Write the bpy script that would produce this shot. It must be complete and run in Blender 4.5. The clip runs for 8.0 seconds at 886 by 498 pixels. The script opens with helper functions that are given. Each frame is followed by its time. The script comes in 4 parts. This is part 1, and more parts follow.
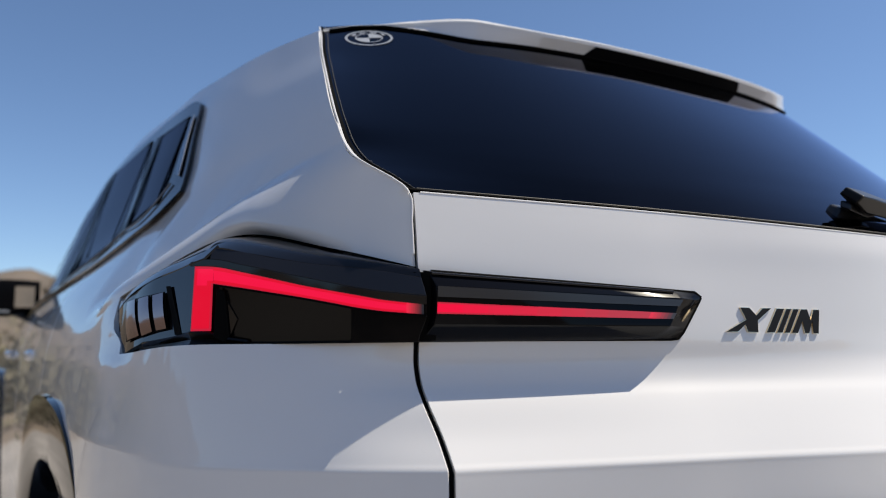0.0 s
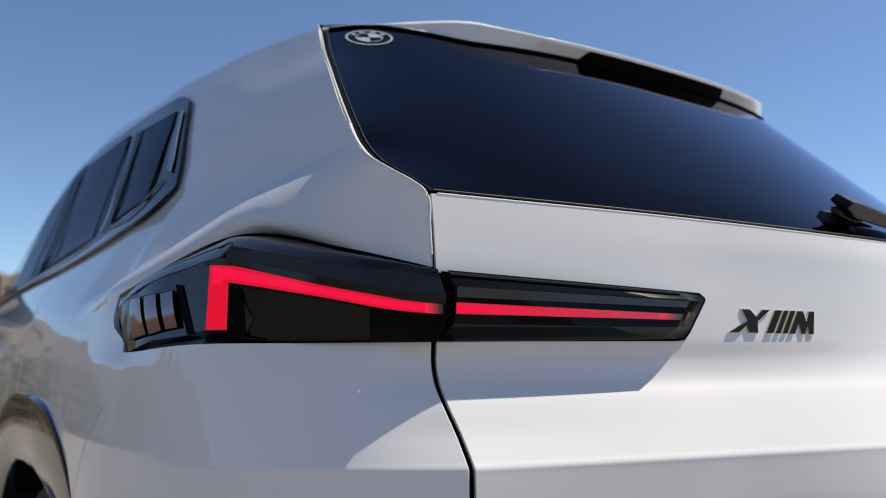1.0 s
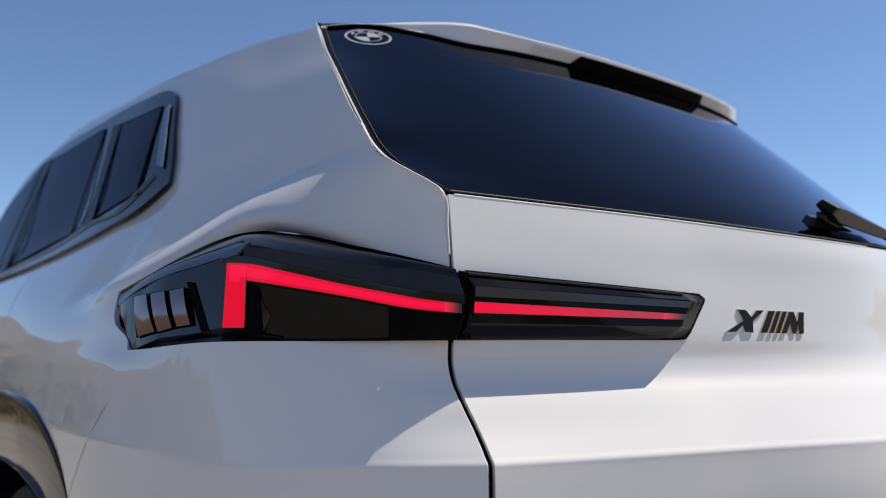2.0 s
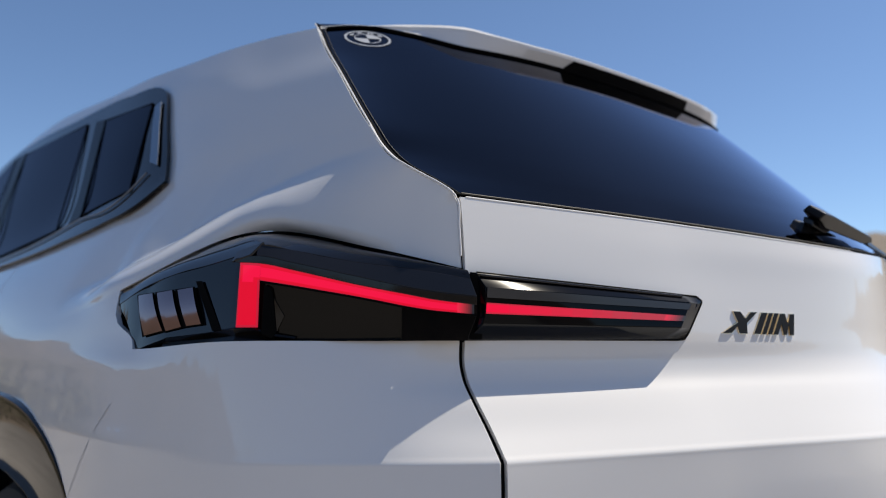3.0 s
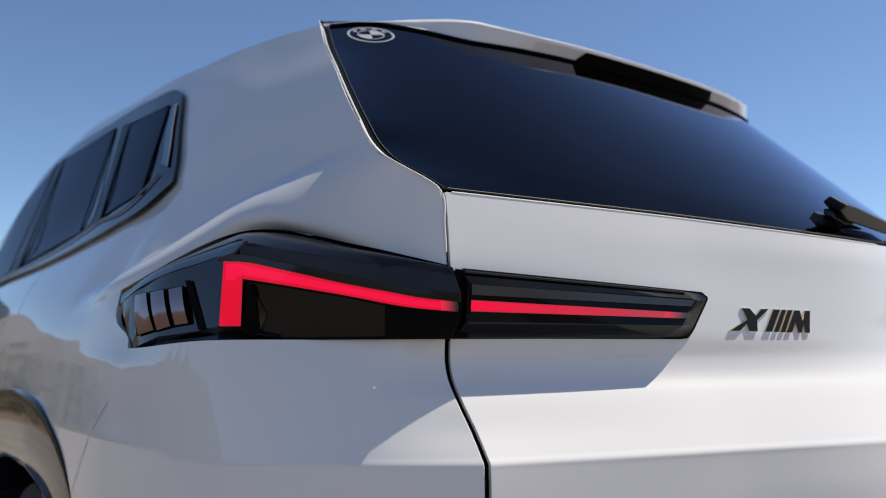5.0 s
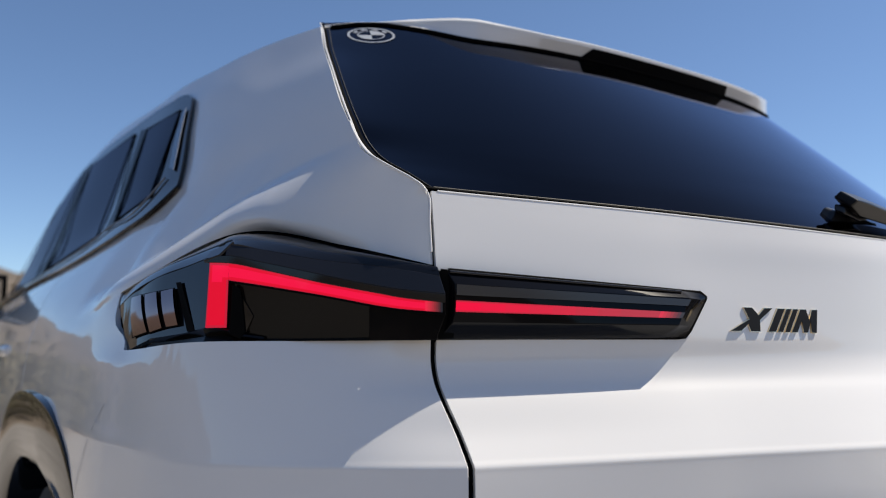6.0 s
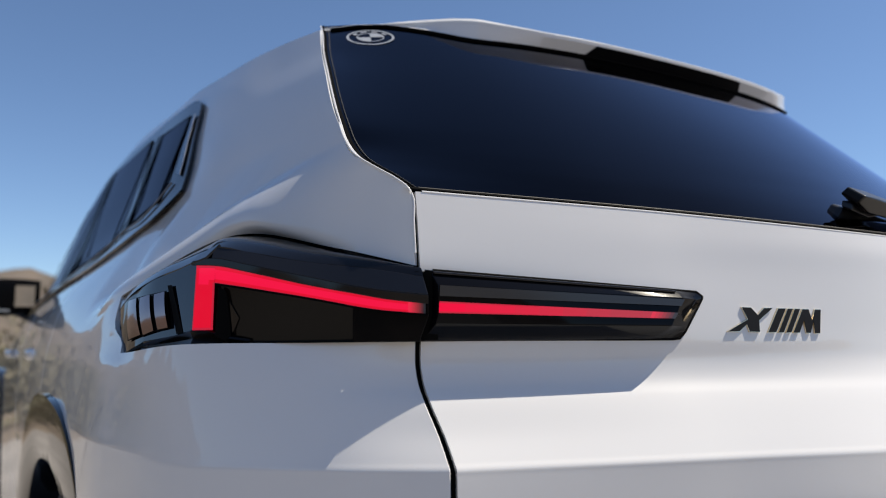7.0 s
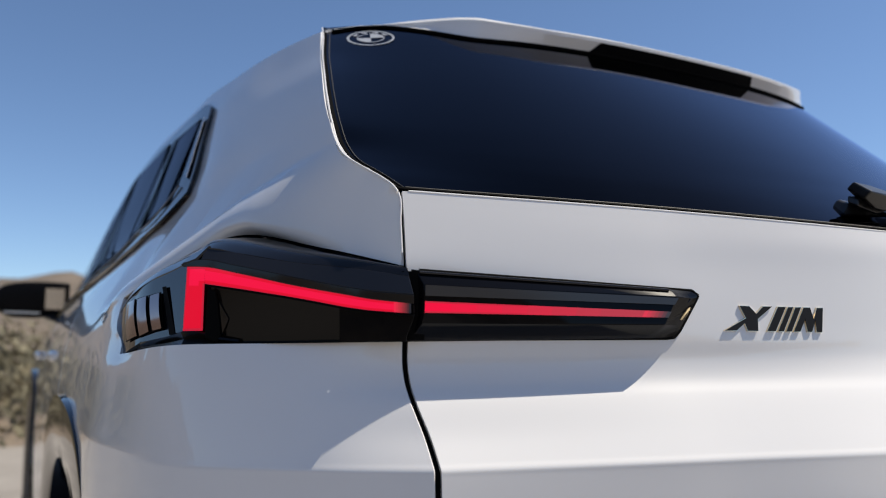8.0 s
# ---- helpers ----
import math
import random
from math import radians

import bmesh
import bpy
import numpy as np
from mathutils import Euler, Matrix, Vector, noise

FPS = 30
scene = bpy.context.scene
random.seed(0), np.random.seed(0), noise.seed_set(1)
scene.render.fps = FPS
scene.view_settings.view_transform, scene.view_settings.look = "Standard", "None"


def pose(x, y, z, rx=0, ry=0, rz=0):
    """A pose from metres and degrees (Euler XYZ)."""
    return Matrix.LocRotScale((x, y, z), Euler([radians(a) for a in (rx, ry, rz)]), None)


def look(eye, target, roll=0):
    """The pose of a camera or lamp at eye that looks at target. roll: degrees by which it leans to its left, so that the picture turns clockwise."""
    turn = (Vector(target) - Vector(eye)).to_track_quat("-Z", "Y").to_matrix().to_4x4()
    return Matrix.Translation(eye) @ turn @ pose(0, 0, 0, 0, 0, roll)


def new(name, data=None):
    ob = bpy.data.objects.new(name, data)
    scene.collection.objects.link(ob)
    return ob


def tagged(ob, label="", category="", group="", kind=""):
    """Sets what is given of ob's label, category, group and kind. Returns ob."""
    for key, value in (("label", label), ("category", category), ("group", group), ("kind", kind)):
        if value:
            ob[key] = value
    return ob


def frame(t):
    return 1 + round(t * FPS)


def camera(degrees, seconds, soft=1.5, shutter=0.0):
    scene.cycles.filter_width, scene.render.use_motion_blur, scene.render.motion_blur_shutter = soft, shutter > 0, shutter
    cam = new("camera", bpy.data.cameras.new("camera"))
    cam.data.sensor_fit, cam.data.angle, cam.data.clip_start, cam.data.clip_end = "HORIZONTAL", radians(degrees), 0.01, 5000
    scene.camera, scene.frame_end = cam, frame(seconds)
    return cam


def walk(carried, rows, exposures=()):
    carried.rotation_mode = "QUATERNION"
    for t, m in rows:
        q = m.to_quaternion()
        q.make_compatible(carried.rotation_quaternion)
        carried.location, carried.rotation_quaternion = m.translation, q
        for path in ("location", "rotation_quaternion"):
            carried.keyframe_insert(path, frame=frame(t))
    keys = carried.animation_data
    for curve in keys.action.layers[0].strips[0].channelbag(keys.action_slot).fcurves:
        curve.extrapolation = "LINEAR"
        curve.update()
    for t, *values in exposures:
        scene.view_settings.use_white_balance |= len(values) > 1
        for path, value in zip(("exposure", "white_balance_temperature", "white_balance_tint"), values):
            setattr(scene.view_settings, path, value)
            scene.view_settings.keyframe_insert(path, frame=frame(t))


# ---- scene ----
# x to the right of the car seen from behind, y towards its bonnet, z up; x = 0 is its middle
LENS = 58.68
cam = camera(LENS, 8.0, soft=1.1)
ROWS = [
    (0.0, -1.1571, -0.7880, 1.0437, -31.29, 7.14, 0.61),
    (0.5, -1.1886, -0.7736, 1.0453, -32.81, 7.04, 0.56),
    (1.0, -1.2232, -0.7577, 1.0466, -34.56, 6.95, 0.46),
    (1.5, -1.2553, -0.7427, 1.0470, -36.19, 6.85, 0.40),
    (3.0, -1.3512, -0.6993, 1.0497, -40.94, 6.66, 0.13),
    (3.5, -1.3496, -0.6996, 1.0488, -40.78, 6.67, 0.10),
    (4.0, -1.3255, -0.7099, 1.0481, -39.62, 6.68, 0.17),
    (4.5, -1.3000, -0.7216, 1.0482, -38.33, 6.66, 0.20),
    (6.0, -1.2151, -0.7604, 1.0461, -34.07, 6.84, 0.38),
    (6.5, -1.1876, -0.7732, 1.0445, -32.71, 7.03, 0.46),
    (7.0, -1.1589, -0.7866, 1.0431, -31.31, 7.13, 0.55),
    (7.5, -1.1335, -0.7980, 1.0424, -30.03, 7.16, 0.63),
    (8.0, -1.1100, -0.8093, 1.0414, -28.84, 7.23, 0.67),
]
cam.data.dof.use_dof, cam.data.dof.focus_distance, cam.data.dof.aperture_fstop = True, 0.97, 3.6
walk(cam, [(t, pose(x, y, z, 90 + pitch, roll, yaw)) for t, x, y, z, yaw, pitch, roll in ROWS])


# ---- light ----
SUN = Vector((0.495, -0.272, 0.825)).normalized()
world = bpy.data.worlds.new("sky")
scene.world = world
world.use_nodes = True
sky = world.node_tree.nodes.new("ShaderNodeTexSky")
sky.sky_type, sky.sun_disc = "NISHITA", False
sky.sun_elevation, sky.sun_rotation = math.asin(SUN.z), math.atan2(SUN.x, SUN.y)
sky.altitude, sky.air_density, sky.dust_density, sky.ozone_density = 1900, 1.0, 0.6, 4.2
background = world.node_tree.nodes["Background"]
background.inputs["Strength"].default_value = 0.067
world.node_tree.links.new(sky.outputs["Color"], background.inputs["Color"])
sun_data = bpy.data.lights.new("sun", "SUN")
sun_data.energy, sun_data.angle, sun_data.color = 3.12, radians(0.5), (1.0, 0.91, 0.765)
sun = new("sun", sun_data)
sun.matrix_world = look(SUN * 50, (0, 0, 0))
scene.view_settings.exposure = 1.0


# ---- materials ----
def material(name, colour, rough=0.5, metal=0.0, coat=0.0, coat_rough=0.03, ior=1.5):
    m = bpy.data.materials.new(name)
    m.use_nodes = True
    b = m.node_tree.nodes["Principled BSDF"]
    b.inputs["Base Color"].default_value = (*colour, 1)
    b.inputs["Roughness"].default_value = rough
    b.inputs["Metallic"].default_value = metal
    b.inputs["Coat Weight"].default_value = coat
    b.inputs["Coat Roughness"].default_value = coat_rough
    b.inputs["IOR"].default_value = ior
    return m


def node(m, kind, **inputs):
    n = m.node_tree.nodes.new(kind)
    for key, value in inputs.items():
        n.inputs[key].default_value = value
    return n


def link(m, a, out, b, into):
    m.node_tree.links.new(a.outputs[out], b.inputs[into])


def shader(m):
    return m.node_tree.nodes["Principled BSDF"]


def mottled(m, low, high, scale, detail=6.0, bump=0.0, fine=0.0):
    """Colour between low and high by noise in metres, with an optional relief."""
    place = node(m, "ShaderNodeTexCoord")
    n = node(m, "ShaderNodeTexNoise", Scale=scale, Detail=detail, Roughness=0.6)
    link(m, place, "Object", n, "Vector")
    ramp = node(m, "ShaderNodeValToRGB")
    ramp.color_ramp.elements[0].position, ramp.color_ramp.elements[1].position = 0.35, 0.66
    ramp.color_ramp.elements[0].color, ramp.color_ramp.elements[1].color = (*low, 1), (*high, 1)
    link(m, n, "Fac", ramp, "Fac")
    link(m, ramp, "Color", shader(m), "Base Color")
    if bump:
        f = node(m, "ShaderNodeTexNoise", Scale=fine or scale * 8, Detail=4.0)
        link(m, place, "Object", f, "Vector")
        relief = node(m, "ShaderNodeBump", Strength=0.6, Distance=bump)
        link(m, f, "Fac", relief, "Height")
        link(m, relief, "Normal", shader(m), "Normal")
    return m


PAINT = material("white_car_paint", (0.70, 0.695, 0.69), 0.30, 0.0, 1.0, 0.015)
shader(PAINT).inputs["Coat IOR"].default_value = 1.52
shader(PAINT).inputs["Specular IOR Level"].default_value = 0.04
paint_place = node(PAINT, "ShaderNodeTexCoord")
paint_dust = node(PAINT, "ShaderNodeTexNoise", Scale=7.0, Detail=9.0, Roughness=0.7)
link(PAINT, paint_place, "Object", paint_dust, "Vector")
paint_film = node(PAINT, "ShaderNodeMapRange")
for socket, value in zip(("From Min", "From Max", "To Min", "To Max"), (0.35, 0.70, 0.008, 0.035)):
    paint_film.inputs[socket].default_value = value
link(PAINT, paint_dust, "Fac", paint_film, "Value")
link(PAINT, paint_film, "Result", shader(PAINT), "Coat Roughness")
GLOSS_BLACK = material("gloss_black_plastic", (0.004, 0.004, 0.005), 0.05, ior=1.45)
FRAME_BLACK = material("gloss_black_window_frame", (0.004, 0.004, 0.005), 0.06, ior=1.27)
DARK_CHROME = material("satin_dark_chrome", (0.20, 0.22, 0.26), 0.30, 1.0)
GLASS_RIM = material("ground_glass_edge", (0.014, 0.014, 0.014), 0.6)
GLOSS_RIM = material("glossy_lamp_rim", (0.006, 0.006, 0.008), 0.06, ior=1.48)
LAMP_BLACK = material("deep_black_lamp_shell", (0.003, 0.003, 0.004), 0.05, ior=1.22)
LENS_SMOKE = material("smoked_lamp_lens", (0.012, 0.013, 0.017), 0.08, ior=1.42)
LENS_GREY = material("smoked_grey_light_band", (0.030, 0.031, 0.034), 0.18, ior=1.46)
POCKET = material("brown_black_lamp_panel", (0.005, 0.004, 0.0035), 0.16, ior=1.30)
RUBBER = material("black_rubber_seal", (0.004, 0.004, 0.004), 0.6)
shader(RUBBER).inputs["Specular IOR Level"].default_value = 0.02
MATT = material("matt_black_plastic", (0.003, 0.003, 0.0035), 0.32)
shader(MATT).inputs["Specular IOR Level"].default_value = 0.06
GOLD = material("pale_gold_chrome", (0.80, 0.66, 0.45), 0.18, 1.0)
SILVER = material("silver_print", (0.36, 0.38, 0.41), 0.4, 0.3)
TYRE = material("tyre_rubber", (0.012, 0.012, 0.012), 0.8)
RIM = material("dark_alloy", (0.10, 0.10, 0.11), 0.3, 1.0)
LINING = material("dark_cabin_lining", (0.008, 0.008, 0.009), 0.9)


def tinted_glass(name, least, gain):
    """Dark glass: what lies behind shows faintly, and it mirrors more the flatter it is seen."""
    m = material(name, (0.010, 0.012, 0.016))
    m.node_tree.nodes.remove(shader(m))
    body = node(m, "ShaderNodeBsdfTransparent", Color=(0.012, 0.014, 0.018, 1))
    gloss = node(m, "ShaderNodeBsdfGlossy", Color=(0.84, 0.86, 1.0, 1), Roughness=0.0)
    edge = node(m, "ShaderNodeFresnel", IOR=1.45)
    steep, much, mix = node(m, "ShaderNodeMath"), node(m, "ShaderNodeMath"), node(m, "ShaderNodeMixShader")
    steep.operation, steep.inputs[1].default_value, steep.use_clamp = "SUBTRACT", least, True
    much.operation, much.inputs[1].default_value, much.use_clamp = "MULTIPLY", gain, True
    link(m, edge, "Fac", steep, 0)
    link(m, steep, "Value", much, 0)
    link(m, much, "Value", mix, "Fac")
    link(m, body, "BSDF", mix, 1)
    link(m, gloss, "BSDF", mix, 2)
    link(m, mix, "Shader", m.node_tree.nodes["Material Output"], "Surface")
    return m


TINT = tinted_glass("dark_privacy_glass", 0.058, 1.30)
SIDE_TINT = tinted_glass("dark_side_glass", 0.010, 0.38)
# slat metal, with a slight red for the lamp's reflection put into its colour
SLAT = material("bright_slat_metal", (0.24, 0.17, 0.175), 0.10, 1.0)
JOINT = material("grey_panel_joint", (0.45, 0.45, 0.45), 0.6)
MIRROR = material("mirror_glass", (0.70, 0.71, 0.72), 0.03, 1.0)
WIPER = material("black_wiper_plastic", (0.006, 0.006, 0.007), 0.32)
BADGE = material("black_badge_face", (0.006, 0.005, 0.004), 0.45)
shader(BADGE).inputs["Specular IOR Level"].default_value = 0.25
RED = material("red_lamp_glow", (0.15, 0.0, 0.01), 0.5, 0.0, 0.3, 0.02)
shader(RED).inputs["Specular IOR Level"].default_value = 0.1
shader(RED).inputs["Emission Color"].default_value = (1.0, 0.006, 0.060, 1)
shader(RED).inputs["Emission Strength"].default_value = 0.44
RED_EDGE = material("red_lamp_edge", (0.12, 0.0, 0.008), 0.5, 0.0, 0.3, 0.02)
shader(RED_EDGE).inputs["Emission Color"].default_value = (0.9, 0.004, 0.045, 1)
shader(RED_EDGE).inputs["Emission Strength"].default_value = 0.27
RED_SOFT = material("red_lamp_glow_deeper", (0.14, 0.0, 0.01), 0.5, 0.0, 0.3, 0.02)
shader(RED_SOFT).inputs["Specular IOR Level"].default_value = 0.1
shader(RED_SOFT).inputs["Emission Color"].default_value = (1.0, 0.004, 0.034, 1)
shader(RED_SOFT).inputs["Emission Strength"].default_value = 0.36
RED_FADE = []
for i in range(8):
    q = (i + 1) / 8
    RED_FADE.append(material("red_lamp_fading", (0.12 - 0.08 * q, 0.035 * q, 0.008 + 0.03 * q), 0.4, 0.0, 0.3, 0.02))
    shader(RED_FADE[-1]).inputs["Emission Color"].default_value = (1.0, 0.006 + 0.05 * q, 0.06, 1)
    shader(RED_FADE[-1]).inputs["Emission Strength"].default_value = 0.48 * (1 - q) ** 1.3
# the tailgate's light bar grows dimmer towards the lamp's tip
RED_RUN = []
for i in range(8):
    q = i / 7
    RED_RUN.append(material("red_lamp_glow_dimmer", (0.13 - 0.05 * q, 0.012 * q, 0.01 + 0.008 * q), 0.5, 0.0, 0.03 + 0.15 * q, 0.02))
    shader(RED_RUN[-1]).inputs["Specular IOR Level"].default_value = 0.1 + 0.2 * q
    shader(RED_RUN[-1]).inputs["Emission Color"].default_value = (0.92 - 0.42 * q, 0.006 + 0.020 * q, 0.050, 1)
    shader(RED_RUN[-1]).inputs["Emission Strength"].default_value = 0.46 - 0.04 * q
ASPHALT = mottled(material("pale_dusty_road", (0.3, 0.28, 0.25), 0.85), (0.22, 0.20, 0.175), (0.29, 0.265, 0.235), 1.2, 8, 0.004, 60)
DIRT = mottled(material("desert_soil", (0.3, 0.24, 0.18), 0.95), (0.16, 0.125, 0.090), (0.27, 0.215, 0.16), 0.12, 10, 0.03, 3)
SLOPE = mottled(material("hillside", (0.2, 0.16, 0.12), 0.95), (0.085, 0.072, 0.055), (0.165, 0.130, 0.098), 0.35, 12, 0.2, 1.5)
BUSH = mottled(material("dry_scrub_leaves", (0.08, 0.09, 0.04), 0.8), (0.075, 0.072, 0.042), (0.19, 0.165, 0.105), 0.6)
LINE = mottled(material("white_road_line", (0.7, 0.7, 0.68), 0.7), (0.30, 0.29, 0.27), (0.46, 0.45, 0.42), 6)


# ---- building helpers ----
def part(name, bm, mat, parent=None, label="", smooth=35, thick=0.0, bevel=0.0):
    """Links a bmesh as one mesh object. thick: shell thickness inwards; bevel: rounding of its rims."""
    mesh = bpy.data.meshes.new(name)
    bm.to_mesh(mesh)
    bm.free()
    mesh.materials.append(mat)
    mesh.polygons.foreach_set("use_smooth", [True] * len(mesh.polygons))
    mesh.set_sharp_from_angle(angle=radians(smooth))
    ob = new(name, mesh)
    if parent:
        ob.parent = parent
    if thick:
        shell = ob.modifiers.new("shell", "SOLIDIFY")
        shell.thickness, shell.offset = thick, -1
        if not bevel:
            ob.modifiers.new("sharp", "EDGE_SPLIT").split_angle = radians(smooth)
    if bevel:
        edge = ob.modifiers.new("edge", "BEVEL")
        edge.width, edge.segments, edge.limit_method, edge.angle_limit = bevel, 3, "ANGLE", radians(50)
        edge.harden_normals = True
    return tagged(ob, label)


def sheet(bm, pts, flip=False):
    """Adds a grid of faces over pts[v][u]; seen from outside u runs to the left when v runs up (flip: to the right)."""
    pts = np.asarray(pts, float)
    rows, cols = pts.shape[:2]
    v = [[bm.verts.new(p) for p in line] for line in pts]
    for i in range(rows - 1):
        for j in range(cols - 1):
            f = (v[i][j], v[i + 1][j], v[i + 1][j + 1], v[i][j + 1])
            try:
                bm.faces.new(f[::-1] if flip else f)
            except ValueError:
                pass


def welded(bm, gap=0.0004):
    bmesh.ops.remove_doubles(bm, verts=bm.verts, dist=gap)
    return bm


def other_side(ob, parent):
    """The same part on the car's other flank."""
    bm = bmesh.new()
    bm.from_mesh(ob.data)
    bmesh.ops.scale(bm, vec=(-1, 1, 1), verts=bm.verts)
    bmesh.ops.reverse_faces(bm, faces=bm.faces)
    mesh = bpy.data.meshes.new(ob.data.name)
    bm.to_mesh(mesh)
    bm.free()
    for mat in ob.data.materials:
        mesh.materials.append(mat)
    mesh.polygons.foreach_set("use_smooth", [True] * len(mesh.polygons))
    mesh.set_sharp_from_angle(angle=radians(35))
    twin = new(ob.name.split(".")[0], mesh)
    twin.parent = parent
    for mod in ob.modifiers:
        m = twin.modifiers.new(mod.name, mod.type)
        if mod.type == "SOLIDIFY":
            m.thickness, m.offset = mod.thickness, mod.offset
        elif mod.type == "EDGE_SPLIT":
            m.split_angle = mod.split_angle
        else:
            m.width, m.segments, m.limit_method, m.angle_limit, m.harden_normals = mod.width, mod.segments, mod.limit_method, mod.angle_limit, True
    return tagged(twin, ob.get("label", ""))


def spline(knots, at):
    """A smooth curve through knots (n, d); at: places counted in knots."""
    k = np.asarray(knots, float)
    d = np.maximum(np.linalg.norm(np.diff(k, axis=0), axis=1), 1e-6)
    t = np.concatenate([[0], np.cumsum(d)])
    slope = np.diff(k, axis=0) / d[:, None]
    m = np.empty_like(k)
    m[0], m[-1] = slope[0], slope[-1]
    for i in range(1, len(k) - 1):
        m[i] = (slope[i - 1] * d[i] + slope[i] * d[i - 1]) / (d[i - 1] + d[i])
    at = np.clip(np.asarray(at, float), 0, len(k) - 1)
    i = np.minimum(at.astype(int), len(k) - 2)
    s = (at - i)[:, None]
    h = d[i][:, None]
    return (2 * s**3 - 3 * s**2 + 1) * k[i] + (s**3 - 2 * s**2 + s) * h * m[i] + (3 * s**2 - 2 * s**3) * k[i + 1] + (s**3 - s**2) * h * m[i + 1]


def profile(knots, at):
    """A smooth function through (place, value) knots."""
    k = np.asarray(knots, float)
    u = np.interp(at, k[:, 0], np.arange(len(k)))
    return spline(k, np.atleast_1d(u))[:, 1]


def loft(net, u, v):
    """A surface through the net's curves, at stations u and heights v counted in knots."""
    along = np.array([spline(row, u) for row in net])
    return np.stack([spline(along[:, j], v) for j in range(len(u))], axis=1)


def steps(*ranges):
    """Places from ranges (start, end, count), each place once."""
    return np.unique(np.round(np.concatenate([np.linspace(a, b, n) for a, b, n in ranges]), 5))


# ---- the car's lines ----
# Stations along each line: middle, 0.4 m out, tailgate seam, below the lens, lamp corner, lamp's end, quarter, rear door,
# front door, bonnet shut line, front wing.
MID, SEAM, LAMP_CORNER, LAMP_END, QUARTER, DOOR = 1, 3, 5, 6, 7, 8


def line(z, a, b, c, d, e, f, flank, z_flank=None, z_f=None):
    """A line round the car's left half at height z. a: y of the middle; b: y at x -0.4; c: (x, y) at the seam; d, e, f: (x, y) at
    the corner; flank: x at the five stations along the side."""
    zf = z if z_flank is None else z_flank
    pts = [(0.4, b, z), (0, a - 0.020, z), (-0.4, b, z), (*c, z), (*d, z), (*e, z), (*f, z if z_f is None else z_f)]
    return pts + [(x, y, zf) for x, y in zip(flank, (0.62, 1.2, 2.0, 3.0, 3.9))]


LOW = [
    line(0.30, -0.19, -0.12, (-0.70, -0.02), (-0.83, 0.05), (-0.94, 0.15), (-0.97, 0.37), (-0.98, -0.985, -0.975, -0.975, -0.95)),
    line(0.62, -0.235, -0.145, (-0.703, -0.052), (-0.84, 0.012), (-0.952, 0.090), (-0.985, 0.36), (-0.997, -1.0, -0.975, -0.98, -0.97)),
    line(0.86, -0.25, -0.155, (-0.703, -0.058), (-0.842, 0.012), (-0.954, 0.082), (-0.99, 0.345), (-1.0, -1.003, -0.997, -0.982, -0.97)),
    line(0.9070, -0.2410, -0.1560, (-0.703, -0.0578), (-0.843, 0.0135), (-0.9545, 0.0840), (-0.99, 0.345), (-1.0, -1.003, -0.997, -0.982, -0.97)),
    line(0.9125, -0.2400, -0.1562, (-0.703, -0.0576), (-0.843, 0.0135), (-0.954, 0.0840), (-0.99, 0.345), (-1.0, -1.003, -0.997, -0.982, -0.97)),
    line(0.9205, -0.2343, -0.1518, (-0.703, -0.0527), (-0.8425, 0.0177), (-0.953, 0.0885), (-0.99, 0.345), (-1.0, -1.003, -0.997, -0.982, -0.97)),
    line(0.945, -0.217, -0.138, (-0.704, -0.037), (-0.841, 0.033), (-0.949, 0.107), (-0.987, 0.355), (-0.997, -1.001, -0.995, -0.98, -0.967)),
    line(0.985, -0.191, -0.115, (-0.711, -0.0145), (-0.834, 0.055), (-0.940, 0.136), (-0.982, 0.362), (-0.993, -0.998, -0.993, -0.978, -0.965)),
    line(1.002, -0.179, -0.104, (-0.712, -0.004), (-0.829, 0.065), (-0.935, 0.149), (-0.980, 0.365), (-0.991, -0.996, -0.991, -0.977, -0.962)),
    line(1.022, -0.170, -0.099, (-0.7125, 0.002), (-0.824, 0.072), (-0.93, 0.159), (-0.977, 0.367), (-0.989, -0.994, -0.99, -0.976, -0.96)),
    line(1.050, -0.165, -0.099, (-0.713, 0.001), (-0.8235, 0.0725), (-0.929, 0.1605), (-0.971, 0.37), (-0.984, -0.990, -0.987, -0.975, -0.955), 1.05, 1.040),
]


def tucked(row, d, e):
    """Draws a line's corner in under the lamp and lets it swell evenly down to the crease; d, e: how far of the swell at the crease is kept at the two corner stations."""
    foot, crease = LOW[-1], LOW[4]
    down = min(1.0, (foot[3][2] - row[3][2]) / (foot[3][2] - crease[3][2]))
    row = list(row)
    for i, keep in ((4, d), (5, e)):
        row[i] = tuple(foot[i][k] + keep * ((crease[i][k] - foot[i][k]) * down + (row[i][k] - crease[i][k] if down == 1 else 0)) for k in (0, 1)) + (row[i][2],)
    return row


TUCK = (0.52, 0.24)
LOW = [tucked(row, *TUCK) for row in LOW]
SIDE_STEP = line(1.090, -0.162, -0.096, (-0.714, -0.003), (-0.80, 0.07), (-0.91, 0.17), (-0.967, 0.452), (-0.978, -0.984, -0.980, -0.966, -0.94), 1.075, 1.087)


def shoulder_line(a, b, c, d, e, f, flank):
    """A line above the lamp: full points at the seam and corner, and (x, z) along the side."""
    ys = (0.62, 1.2, 2.0, 3.0, 3.9)
    return [(0.4, *b), (0, *a), (-0.4, *b), c, d, e, f] + [(x, y, z) for (x, z), y in zip(flank, ys)]


